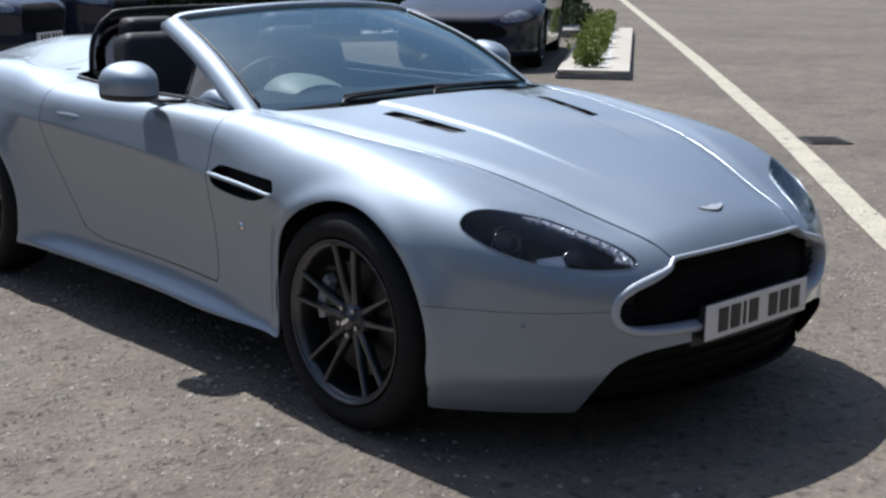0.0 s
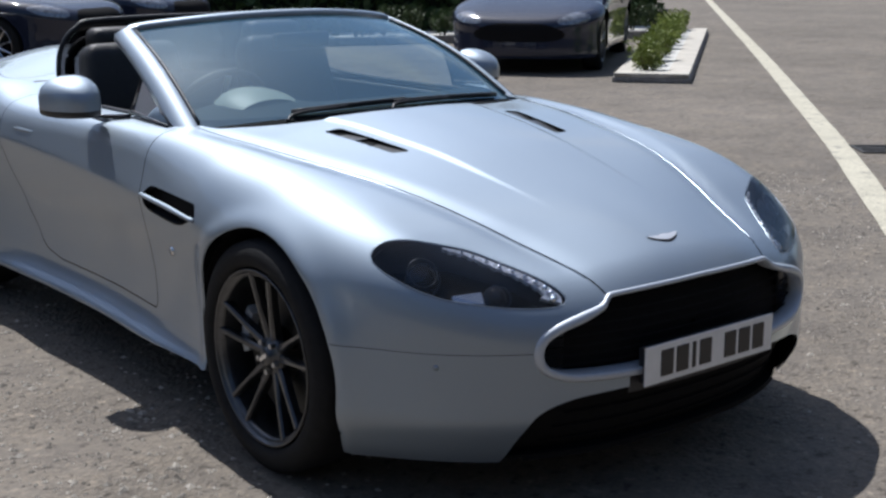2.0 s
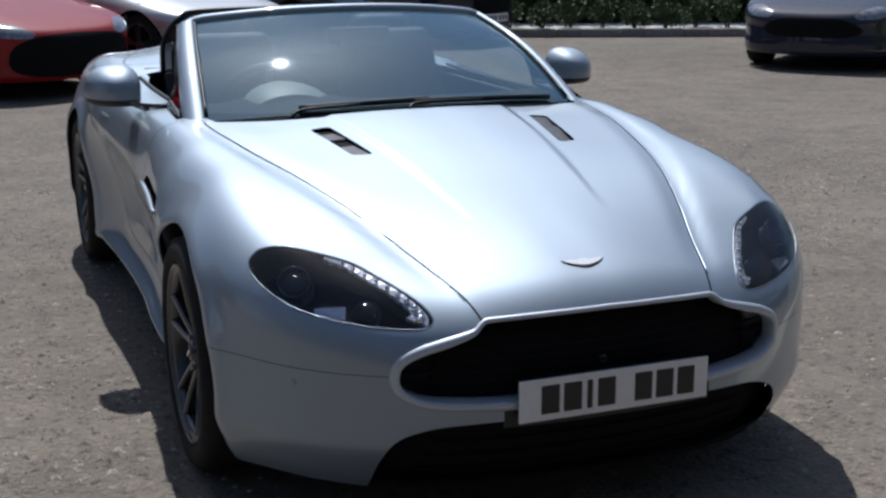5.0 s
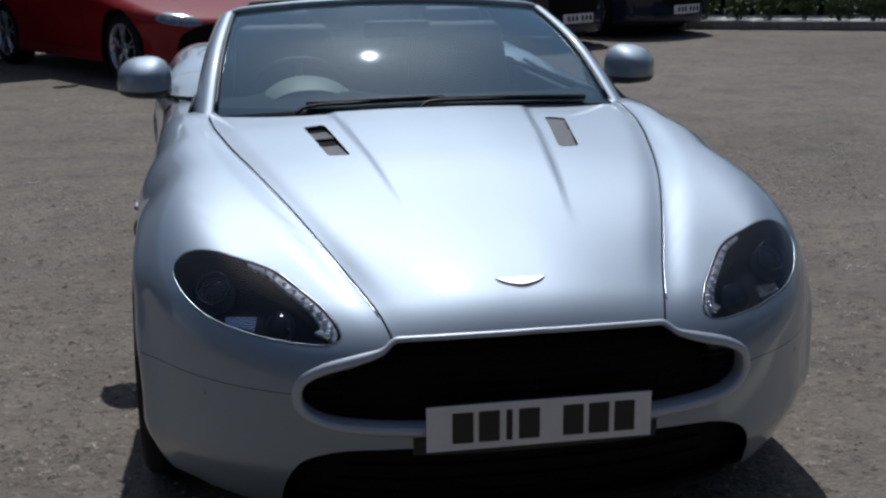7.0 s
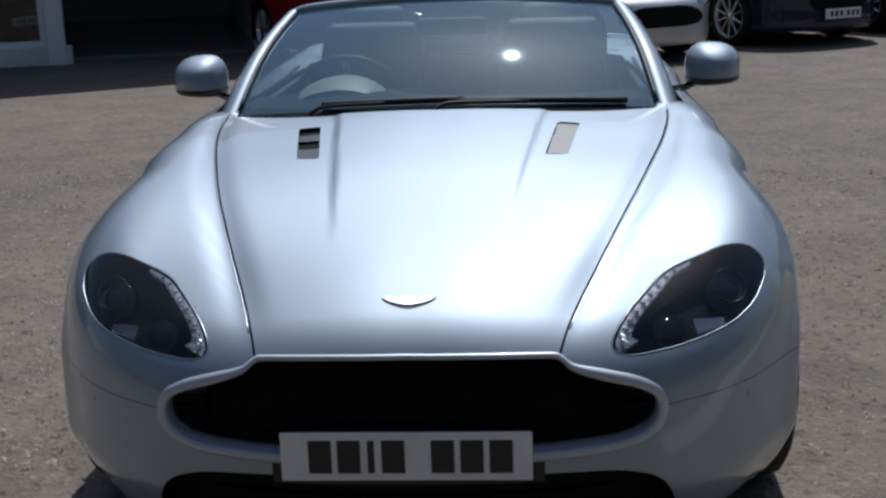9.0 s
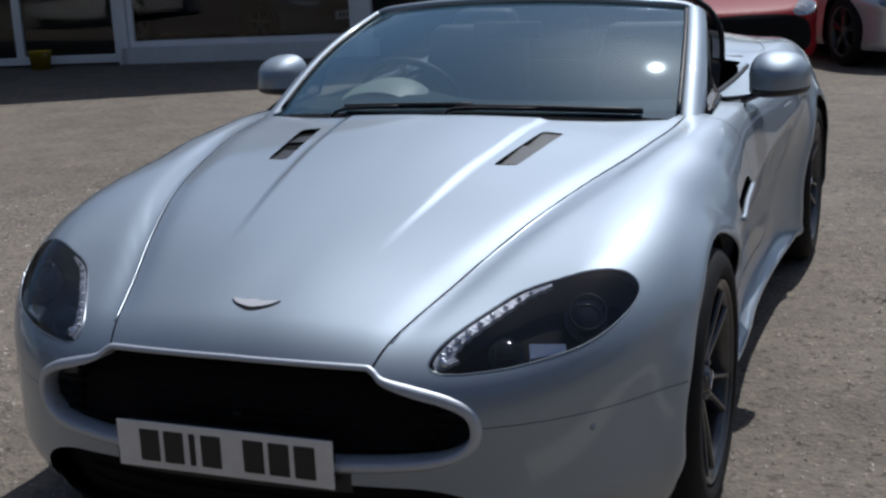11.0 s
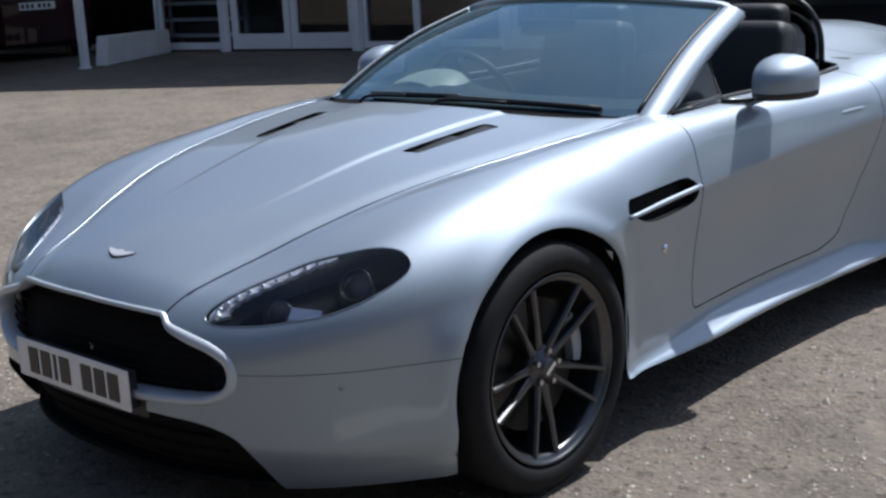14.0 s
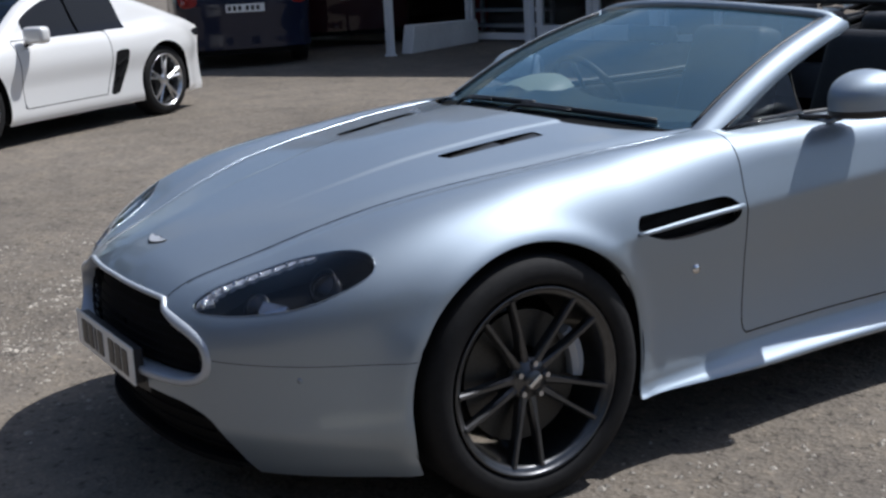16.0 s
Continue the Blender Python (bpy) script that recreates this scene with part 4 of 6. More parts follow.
for t in np.linspace(0, 1, 9):
    y = 0.80 + 0.19 * t
    hw, hz = 0.10 + 0.06 * math.sin(math.pi * (0.2 + 0.6 * t)), 0.925 + 0.055 * math.sin(math.pi * (0.15 + 0.45 * t))
    rows.append([hood.verts.new((-0.35 + hw * math.cos(a), y, 0.895 + (hz - 0.895) * math.sin(a))) for a in np.linspace(0, math.pi, 13)])
for i in range(8):
    for j in range(12):
        hood.faces.new((rows[i][j], rows[i + 1][j], rows[i + 1][j + 1], rows[i][j + 1]))
part("instrument_hood", hood, SUNLIT_HOOD, roadster, "instrument hood coloured pale grey-green for the sun on it", smooth=True)
part("dashboard", dash, DASH, roadster, "dark grey dashboard with an instrument hood", smooth=True)
sw = new("steering_wheel")
sw.parent = roadster
sw.matrix_world = pose(-0.36, 1.16, 0.86, -62, 0, 0)
part("wheel_rim", tube_bm([(0.185 * math.cos(a), 0.185 * math.sin(a), 0) for a in np.linspace(0, 2 * math.pi, 40, endpoint=False)], 0.014, 8, closed=True), LEATHER, sw, smooth=True)
part("wheel_boss", cyl_bm(0.06, 0.05, (0, 0, -0.01), "z", 24, bevel=0.012), LEATHER, sw, smooth=True)
for a in (0.0, math.pi, -math.pi / 2):
    part("wheel_spoke", tube_bm([(0.05 * math.cos(a), 0.05 * math.sin(a), -0.005), (0.18 * math.cos(a), 0.18 * math.sin(a), 0)], 0.013, 6, flat=0.5), SATIN, sw, smooth=True)


def seat(x):
    e = new("seat")
    e.parent = roadster
    e.matrix_world = pose(x, 1.75, 0.35)
    part("seat_cushion", box_bm((0.50, 0.50, 0.16), (0, -0.20, 0.08), 0.05, segments=4), LEATHER, e, smooth=True)
    bm = box_bm((0.48, 0.16, 0.62), (0, 0, 0), 0.06, segments=4)
    for v in bm.verts:
        v.co.x *= 1 - 0.22 * max(0, v.co.z / 0.31)
        v.co.y -= 0.05 * (abs(v.co.x) / 0.24) ** 2
    bmesh.ops.transform(bm, matrix=pose(0, 0.12, 0.42, -14), verts=bm.verts)
    part("seat_back", bm, LEATHER, e, "black leather bucket seat back", smooth=True)
    bm = box_bm((0.26, 0.12, 0.20), (0, 0.235, 0.69), 0.05, segments=4)
    part("headrest", bm, LEATHER, e, smooth=True)


for x in (-0.36, 0.36):
    seat(x)
part("interior_mirror", box_bm((0.24, 0.03, 0.06), (0, 1.16, 1.115), 0.012), BLACK_PLASTIC, roadster)

# wind deflector behind the seats
defl = [(-0.58, 2.10, 0.90), (-0.57, 2.09, 1.04), (-0.50, 2.085, 1.135), (-0.36, 2.08, 1.165), (0.36, 2.08, 1.165), (0.50, 2.085, 1.135), (0.57, 2.09, 1.04), (0.58, 2.10, 0.90)]
dc = open_curve(defl, 6)
wd = part("wind_deflector", tube_bm(dc, 0.011, 8), BLACK_PLASTIC, roadster, "black framed mesh wind deflector", smooth=True)
bm = bmesh.new()
bm.faces.new([bm.verts.new(p) for p in dc])
part("deflector_mesh", bm, MESH_SCREEN, wd)
cover = bmesh.new()
rows = []
for x in np.linspace(-0.58, 0.58, 17):
    e = 1 - (abs(x) / 0.62) ** 3
    rows.append([cover.verts.new((x, y, z)) for y, z in ((2.00, 0.80), (2.05, 0.885 + 0.03 * e), (2.14, 0.900 + 0.03 * e), (2.25, 0.895 + 0.025 * e))])
for i in range(16):
    for j in range(3):
        cover.faces.new((rows[i][j], rows[i + 1][j], rows[i + 1][j + 1], rows[i][j + 1]))
part("parcel_shelf", cover, LEATHER, roadster, "black shelf behind the seats", smooth=True)

# roll hoop behind each seat
for x in (-0.36, 0.36):
    hoop = open_curve([(x - 0.15, 2.13, 0.86), (x - 0.15, 2.14, 0.99), (x - 0.10, 2.145, 1.065), (x, 2.15, 1.085), (x + 0.10, 2.145, 1.065), (x + 0.15, 2.14, 0.99), (x + 0.15, 2.13, 0.86)], 6)
    part("roll_hoop", tube_bm(hoop, 0.021, 10), LEATHER, roadster, "black trimmed roll hoop", smooth=True)

# ---- the yard ----
def asphalt_mat():
    m = bpy.data.materials.new("worn_asphalt")
    m.use_nodes = True
    n, l = m.node_tree.nodes, m.node_tree.links
    b = n["Principled BSDF"]
    b.inputs["Roughness"].default_value = 0.88
    co = n.new("ShaderNodeTexCoord")

    def noise_at(scale, detail, rough=0.6):
        t = n.new("ShaderNodeTexNoise")
        t.inputs["Scale"].default_value, t.inputs["Detail"].default_value, t.inputs["Roughness"].default_value = scale, detail, rough
        l.new(co.outputs["Object"], t.inputs["Vector"])
        return t.outputs[0]

    def ramp(src, stops):
        r = n.new("ShaderNodeValToRGB")
        e = r.color_ramp.elements
        while len(e) < len(stops):
            e.new(0.5)
        for k, (p, c) in enumerate(stops):
            e[k].position, e[k].color = p, (*c, 1)
        l.new(src, r.inputs[0])
        return r.outputs[0]

    def mul(a, c, kind="MULTIPLY", f=1.0):
        x = n.new("ShaderNodeMix")
        x.data_type, x.blend_type = "RGBA", kind
        x.inputs[0].default_value = f
        l.new(a, x.inputs[6])
        l.new(c, x.inputs[7])
        return x.outputs[2]

    base = ramp(noise_at(0.35, 5), [(0.3, (0.166, 0.142, 0.115)), (0.5, (0.205, 0.176, 0.143)), (0.72, (0.243, 0.208, 0.170))])
    stones = ramp(noise_at(95, 4, 0.7), [(0.28, (0.45, 0.45, 0.46)), (0.40, (0.93, 0.93, 0.93)), (0.62, (1.05, 1.05, 1.04)), (0.72, (1.7, 1.65, 1.6))])
    patches = ramp(noise_at(3.2, 6, 0.7), [(0.34, (0.78, 0.78, 0.80)), (0.5, (1, 1, 1)), (0.66, (1.14, 1.12, 1.08))])
    v = n.new("ShaderNodeTexVoronoi")
    v.inputs["Scale"].default_value = 60
    l.new(co.outputs["Object"], v.inputs["Vector"])
    cell = ramp(v.outputs["Color"], [(0.0, (0.80, 0.80, 0.81)), (0.75, (1.0, 1.0, 1.0)), (0.93, (1.05, 1.03, 1.0)), (1.0, (1.7, 1.65, 1.55))])
    clumps = ramp(noise_at(21, 3, 0.55), [(0.34, (0.50, 0.49, 0.48)), (0.42, (0.97, 0.97, 0.97)), (0.60, (1.0, 1.0, 1.0)), (0.68, (1.40, 1.38, 1.34))])
    l.new(mul(mul(mul(mul(base, stones), patches), cell), clumps), b.inputs["Base Color"])
    bp = n.new("ShaderNodeBump")
    bp.inputs["Strength"].default_value, bp.inputs["Distance"].default_value = 0.55, 0.010
    mixh = n.new("ShaderNodeMath")
    l.new(noise_at(38, 6, 0.75), mixh.inputs[0])
    l.new(v.outputs["Distance"], mixh.inputs[1])
    rough_patch = n.new("ShaderNodeMapRange")
    rough_patch.inputs[1].default_value, rough_patch.inputs[2].default_value = 0.42, 0.60
    rough_patch.inputs[3].default_value, rough_patch.inputs[4].default_value = 0.45, 1.9
    l.new(noise_at(1.9, 5, 0.65), rough_patch.inputs[0])
    relief = n.new("ShaderNodeMath")
    relief.operation = "MULTIPLY"
    l.new(mixh.outputs[0], relief.inputs[0])
    l.new(rough_patch.outputs[0], relief.inputs[1])
    l.new(relief.outputs[0], bp.inputs["Height"])
    l.new(bp.outputs[0], b.inputs["Normal"])
    return m


ASPHALT = asphalt_mat()
bm = bmesh.new()
bmesh.ops.create_grid(bm, x_segments=2, y_segments=2, size=900)
tagged(mesh_ob("ground", bm, ASPHALT, None, smooth=False), "worn grey-brown asphalt yard with loose grit", "ground", kind="structure")

# loose grit
rng = np.random.default_rng(7)
verts, faces = [], []
shape = np.array([(1, 0, 0), (-1, 0, 0), (0, 1, 0), (0, -1, 0), (0, 0, 0.7), (0, 0, -0.3)], float)
tri = [(0, 2, 4), (2, 1, 4), (1, 3, 4), (3, 0, 4)]
for k in range(14000):
    if k % 40 == 0:
        hx, hy, hs = (rng.uniform(-3.6, -0.9), rng.uniform(-1.6, 4.5), 0) if (k // 40) % 2 else (rng.uniform(0.9, 4.2), rng.uniform(-2.5, 5), 0)
        hs = rng.uniform(0.03, 0.32)
    x, y = hx + rng.normal(0, hs), hy + rng.normal(0, hs)
    r = rng.uniform(0.004, 0.0125) * (1.6 if k % 9 == 0 else 1)
    a = rng.uniform(0, 6.3)
    ca, sa = math.cos(a), math.sin(a)
    q = shape * (r, r * rng.uniform(0.6, 1), r)
    o = len(verts)
    verts += [(x + ca * p[0] - sa * p[1], y + sa * p[0] + ca * p[1], 0.001 + p[2] * 0.8) for p in q]
    faces += [tuple(o + i for i in t) for t in tri]
GRIT = mat("pale_grit", (0.38, 0.345, 0.295), 0.9, grain=0.7, grain_scale=12)
me = bpy.data.meshes.new("grit")
me.from_pydata(verts, [], faces)
me.materials.append(GRIT)
tagged(new("grit", me), "loose pale grit scattered on the asphalt", "grit", kind="stuff")


def ribbon(pts, width, z, n=14):
    c = open_curve(pts, n)
    bm = bmesh.new()
    prev = None
    for i, p in enumerate(c):
        t = c[min(i + 1, len(c) - 1)] - c[max(i - 1, 0)]
        t = t / np.linalg.norm(t)
        w = width * (0.5 + 0.012 * math.sin(i * 1.7) + 0.010 * math.sin(i * 0.61))
        a = bm.verts.new((p[0] - t[1] * w, p[1] + t[0] * w, z))
        b = bm.verts.new((p[0] + t[1] * w, p[1] - t[0] * w, z))
        if prev:
            bm.faces.new((prev[0], prev[1], b, a))
        prev = (a, b)
    bmesh.ops.recalc_face_normals(bm, faces=bm.faces)
    return bm


def worn_paint():
    m = mat("worn_line_paint", (0.54, 0.50, 0.39), 0.8, grain=0.15, grain_scale=45, stain=0.10, stain_scale=4)
    n, l = m.node_tree.nodes, m.node_tree.links
    b = n["Principled BSDF"]
    src = b.inputs["Base Color"].links[0].from_socket
    co = n.new("ShaderNodeTexCoord")
    t = n.new("ShaderNodeTexNoise")
    t.inputs["Scale"].default_value, t.inputs["Detail"].default_value, t.inputs["Roughness"].default_value = 7, 8, 0.75
    l.new(co.outputs["Object"], t.inputs["Vector"])
    r = n.new("ShaderNodeMapRange")
    r.inputs[1].default_value, r.inputs[2].default_value = 0.55, 0.66
    l.new(t.outputs[0], r.inputs[0])
    x = n.new("ShaderNodeMix")
    x.data_type = "RGBA"
    l.new(r.outputs[0], x.inputs[0])
    l.new(src, x.inputs[6])
    x.inputs[7].default_value = (0.20, 0.185, 0.165, 1)
    l.new(x.outputs[2], b.inputs["Base Color"])
    return m


tagged(mesh_ob("road_marking", ribbon([(1.3, -1.2), (3.0, 0.36), (5.41, 2.45), (7.51, 4.33), (11.88, 8.27), (22.3, 17.8), (34, 28.5)], 0.175, 0.004), worn_paint(), None, smooth=False),
       "worn cream painted line on the asphalt", "road marking", kind="structure")

# iron drain cover
IRON = mat("cast_iron", (0.05, 0.048, 0.046), 0.6, metal=0.3, grain=0.3, grain_scale=60, bump=0.3)
drain = empty("drain_cover", pose(5.61, 2.27, 0.0, 0, 0, 51), "dark cast iron drain grating set in the asphalt", "drain cover")
drain.scale = (0.8, 0.9, 1)
fr = bmesh.new()
for sx, sy, px, py in ((0.44, 0.03, 0, 0.165), (0.44, 0.03, 0, -0.165), (0.03, 0.30, -0.205, 0), (0.03, 0.30, 0.205, 0), (0.03, 0.30, 0, 0)):
    box_bm((sx, sy, 0.016), (px, py, 0.004), 0.003, bm=fr)
part("grate_frame", fr, IRON, drain)
part("grate_well", box_bm((0.40, 0.31, 0.004), (0, 0, 0.0035)), DARK_SHELL, drain)
for k in range(12):
    part("grate_bar", box_bm((0.014, 0.30, 0.010), (-0.19 + k * 0.0345, 0, 0.006), 0.002), IRON, drain)

# ---- planter and hedge bed ----
LEAF = mat("shrub_leaf", (0.22, 0.27, 0.055), 0.5, grain=0.45, grain_scale=9, random_tint=0.18, spec=0.4)
LEAF2 = mat("hedge_leaf", (0.060, 0.095, 0.028), 0.5, grain=0.5, grain_scale=8, random_tint=0.2, spec=0.4)
BARK = mat("twig_bark", (0.10, 0.075, 0.05), 0.9, grain=0.3)
WHITE_STONE = mat("pale_concrete", (0.56, 0.52, 0.45), 0.85, grain=0.10, grain_scale=30, stain=0.12, stain_scale=3, bump=0.2, bump_scale=60)
KERB = mat("grey_kerb", (0.26, 0.25, 0.24), 0.9, grain=0.2, grain_scale=25, stain=0.2, stain_scale=2.5, bump=0.3, bump_scale=60)
GRAVEL = mat("white_gravel", (0.62, 0.61, 0.57), 0.9, grain=0.35, grain_scale=60, bump=0.8, bump_scale=70)


def shrub(name, height, width, leaves, seed, material, label):
    """Stems and a loose crown of small leaves."""
    r = random.Random(seed)
    e = empty(name, pose(0, 0, 0), label, "shrub")
    stems = bmesh.new()
    for k in range(5):
        a = r.uniform(0, 6.3)
        d = r.uniform(0.1, 0.4) * width
        tube_bm([(0.02 * math.cos(a), 0.02 * math.sin(a), 0), (d * 0.5 * math.cos(a), d * 0.5 * math.sin(a), height * 0.4), (d * math.cos(a), d * math.sin(a), height * 0.85)], [0.012, 0.008, 0.004], 5, bm=stems)
    part("stem_clump", stems, BARK, e)
    clumps = [(r.uniform(-0.33, 0.33) * width, r.uniform(-0.33, 0.33) * width, height * r.uniform(0.32, 0.86), r.uniform(0.16, 0.30) * width) for _ in range(13)]
    verts, faces = [], []
    for _ in range(leaves):
        cx, cy, cz, cr = r.choice(clumps)
        u = Vector((r.gauss(0, 1), r.gauss(0, 1), r.gauss(0, 1))).normalized()
        p = Vector((cx, cy, cz)) + u * cr * r.uniform(0.55, 1.12)
        if p.z < 0.03:
            continue
        t = (u + Vector((r.gauss(0, 0.6), r.gauss(0, 0.6), r.gauss(0.3, 0.6)))).normalized()
        s = t.cross(Vector((r.gauss(0, 1), r.gauss(0, 1), r.gauss(0, 1)))).normalized()
        ln, w = r.uniform(0.026, 0.048), r.uniform(0.009, 0.016)
        o = len(verts)
        verts += [tuple(p), tuple(p + t * ln * 0.5 + s * w), tuple(p + t * ln), tuple(p + t * ln * 0.5 - s * w)]
        faces.append((o, o + 1, o + 2, o + 3))
    me = bpy.data.meshes.new("foliage")
    me.from_pydata(verts, [], faces)
    me.materials.append(material)
    ob = new("foliage", me)
    ob.parent = e
    return e


pd = Vector((6.0, 4.82, 0)).normalized()
pl = Vector((-pd.y, pd.x, 0))
p_at = Vector((7.74, 6.44, 0))
pang = math.degrees(math.atan2(pd.y, pd.x))
planter = empty("planter_bed", pose(p_at.x, p_at.y, 0, 0, 0, pang), "long low pale concrete planter bed", "planter")
LENP, WP = 7.8, 0.84
part("kerb_base", box_bm((LENP, WP, 0.055), (LENP / 2, 0, 0.0275), 0.012), KERB, planter, "grey concrete base")
top = bmesh.new()
box_bm((LENP - 0.02, 0.24, 0.045), (LENP / 2, -WP / 2 + 0.14, 0.078), 0.012, bm=top)
box_bm((LENP - 0.02, 0.18, 0.045), (LENP / 2, WP / 2 - 0.11, 0.078), 0.012, bm=top)
box_bm((0.26, WP - 0.04, 0.047), (0.14, 0, 0.079), 0.012, bm=top)
part("coping", top, WHITE_STONE, planter, "whitewashed coping")
part("gravel_fill", box_bm((LENP - 0.5, WP - 0.3, 0.03), (LENP / 2 + 0.1, 0, 0.072), 0.01), GRAVEL, planter)
for k in range(3):
    sh = shrub("planter_shrub", 0.24 + 0.03 * k, 0.36, 1300, 11 + k, LEAF, "small bushy yellow-green shrub in the planter")
    tagged(sh, group="shrubs in the planter")
    if k == 0:
        shrubs = []
    shrubs.append(sh)
spots = [0.55 + 0.62 * k for k in range(12)]
for k, d in enumerate(spots):
    q = p_at + pd * d + pl * (0.10 + 0.05 * math.sin(k * 2.1))
    m = pose(q.x, q.y, 0.085, 0, 0, 77 * k)
    if k < 3:
        shrubs[k].matrix_world = m
    else:
        copy_thing(shrubs[k % 3], m)

# hedge bed behind the row of cars
h0, h1 = Vector((2.6, 15.05, 0)), Vector((13.5, 10.74, 0))
hd = (h1 - h0).normalized()
hl = Vector((-hd.y, hd.x, 0))
hang = math.degrees(math.atan2(hd.y, hd.x))
bed = empty("hedge_bed", pose(h0.x, h0.y, 0, 0, 0, hang), "raised bed of white gravel behind a grey kerb", "flower bed")
HL = (h1 - h0).length
part("bed_gravel", box_bm((HL, 1.3, 0.10), (HL / 2, 0.72, 0.05), 0.02), GRAVEL, bed, "white gravel")
kerb_bm = box_bm((0.905, 0.13, 0.12), (0, 0, 0.06), 0.014)
first = part("kerb_stone", kerb_bm, KERB, bed)
first.location = (0.46, 0, 0)
for k in range(1, int(HL / 0.915)):
    o = new("kerb_stone", first.data)
    o.parent = bed
    o.location = (0.46 + k * 0.915, 0.004 * math.sin(k * 5.1), 0.003 * math.sin(k * 3.3))
hedge = [shrub("hedge_shrub", 0.36 + 0.04 * k, 0.42, 1300, 31 + k, LEAF2, "small dark green shrub planted in white gravel") for k in range(4)]
for k in range(25):
    q = h0 + hd * (0.3 + k * 0.455) + hl * (0.42 + 0.1 * math.sin(k * 1.9))
    m = pose(q.x, q.y, 0.09, 0, 0, 61 * k)
    if k < 4:
        tagged(hedge[k], group="shrubs in the hedge bed")
        hedge[k].matrix_world = m
    else:
        copy_thing(hedge[k % 4], m)


def leaf_mass(name, place, size, count, material, label, seed):
    """A long clipped hedge of many leaves over a near-black core that paints the shade inside."""
    r = random.Random(seed)
    verts, faces = [], []
    L, D, H = size
    for _ in range(count):
        x, y, z = r.uniform(-L / 2, L / 2), r.uniform(-D / 2, D / 2), r.uniform(0, H)
        side = r.random()
        if side < 0.45:
            y = -D / 2 + r.gauss(0, 0.10)
        elif side < 0.75:
            z = H + r.gauss(0, 0.13) + 0.12 * math.sin(x * 1.3)
        else:
            y = D / 2 + r.gauss(0, 0.10)
        t = Vector((r.gauss(0, 1), r.gauss(0, 1), r.gauss(0, 1))).normalized()
        s = t.cross(Vector((r.gauss(0, 1), r.gauss(0, 1), r.gauss(0, 1)))).normalized()
        ln, w = r.uniform(0.10, 0.2), r.uniform(0.05, 0.09)
        p = Vector((x, y, max(z, 0.02)))
        o = len(verts)
        verts += [tuple(p), tuple(p + t * ln * 0.5 + s * w), tuple(p + t * ln), tuple(p + t * ln * 0.5 - s * w)]
        faces.append((o, o + 1, o + 2, o + 3))
    e = empty(name, place, label, "hedge", kind="stuff")
    me = bpy.data.meshes.new("leaves")
    me.from_pydata(verts, [], faces)
    me.materials.append(material)
    o = new("leaves", me)
    o.parent = e
    # solid near-black box stands in for the shade between the leaves
    part("twig_core", box_bm((L - 0.1, D * 0.8, H * 0.95), (0, 0, H * 0.475), 0.15), CORE_SHADE, e)
    return e


CORE_SHADE = mat("core_shade", (0.018, 0.022, 0.012), 0.95, grain=0.4, grain_scale=6)
def belt(name, a, b, height, count, seed):
    a, b = Vector(a), Vector(b)
    m = (a + b) / 2
    return leaf_mass(name, pose(m.x, m.y, 0, 0, 0, math.degrees(math.atan2(b.y - a.y, b.x - a.x))), ((b - a).length, 2.5, height), count, LEAF2, "tall dense green hedge closing the yard", seed)


belt("boundary_hedge", (-24, -15, 0), (26, -17, 0), 6.5, 14000, 8)
belt("boundary_hedge", (-27, -14, 0), (-25, -1, 0), 5.5, 4000, 9)
belt("boundary_hedge", (27, -16, 0), (30, 2, 0), 5.5, 5000, 10)
mid = h0 + hd * 3.6 + hl * 2.6
leaf_mass("tall_hedge", pose(mid.x, mid.y, 0, 0, 0, hang), (17, 1.2, 1.9), 16000, LEAF2, "tall dark clipped hedge behind the gravel bed", 5)

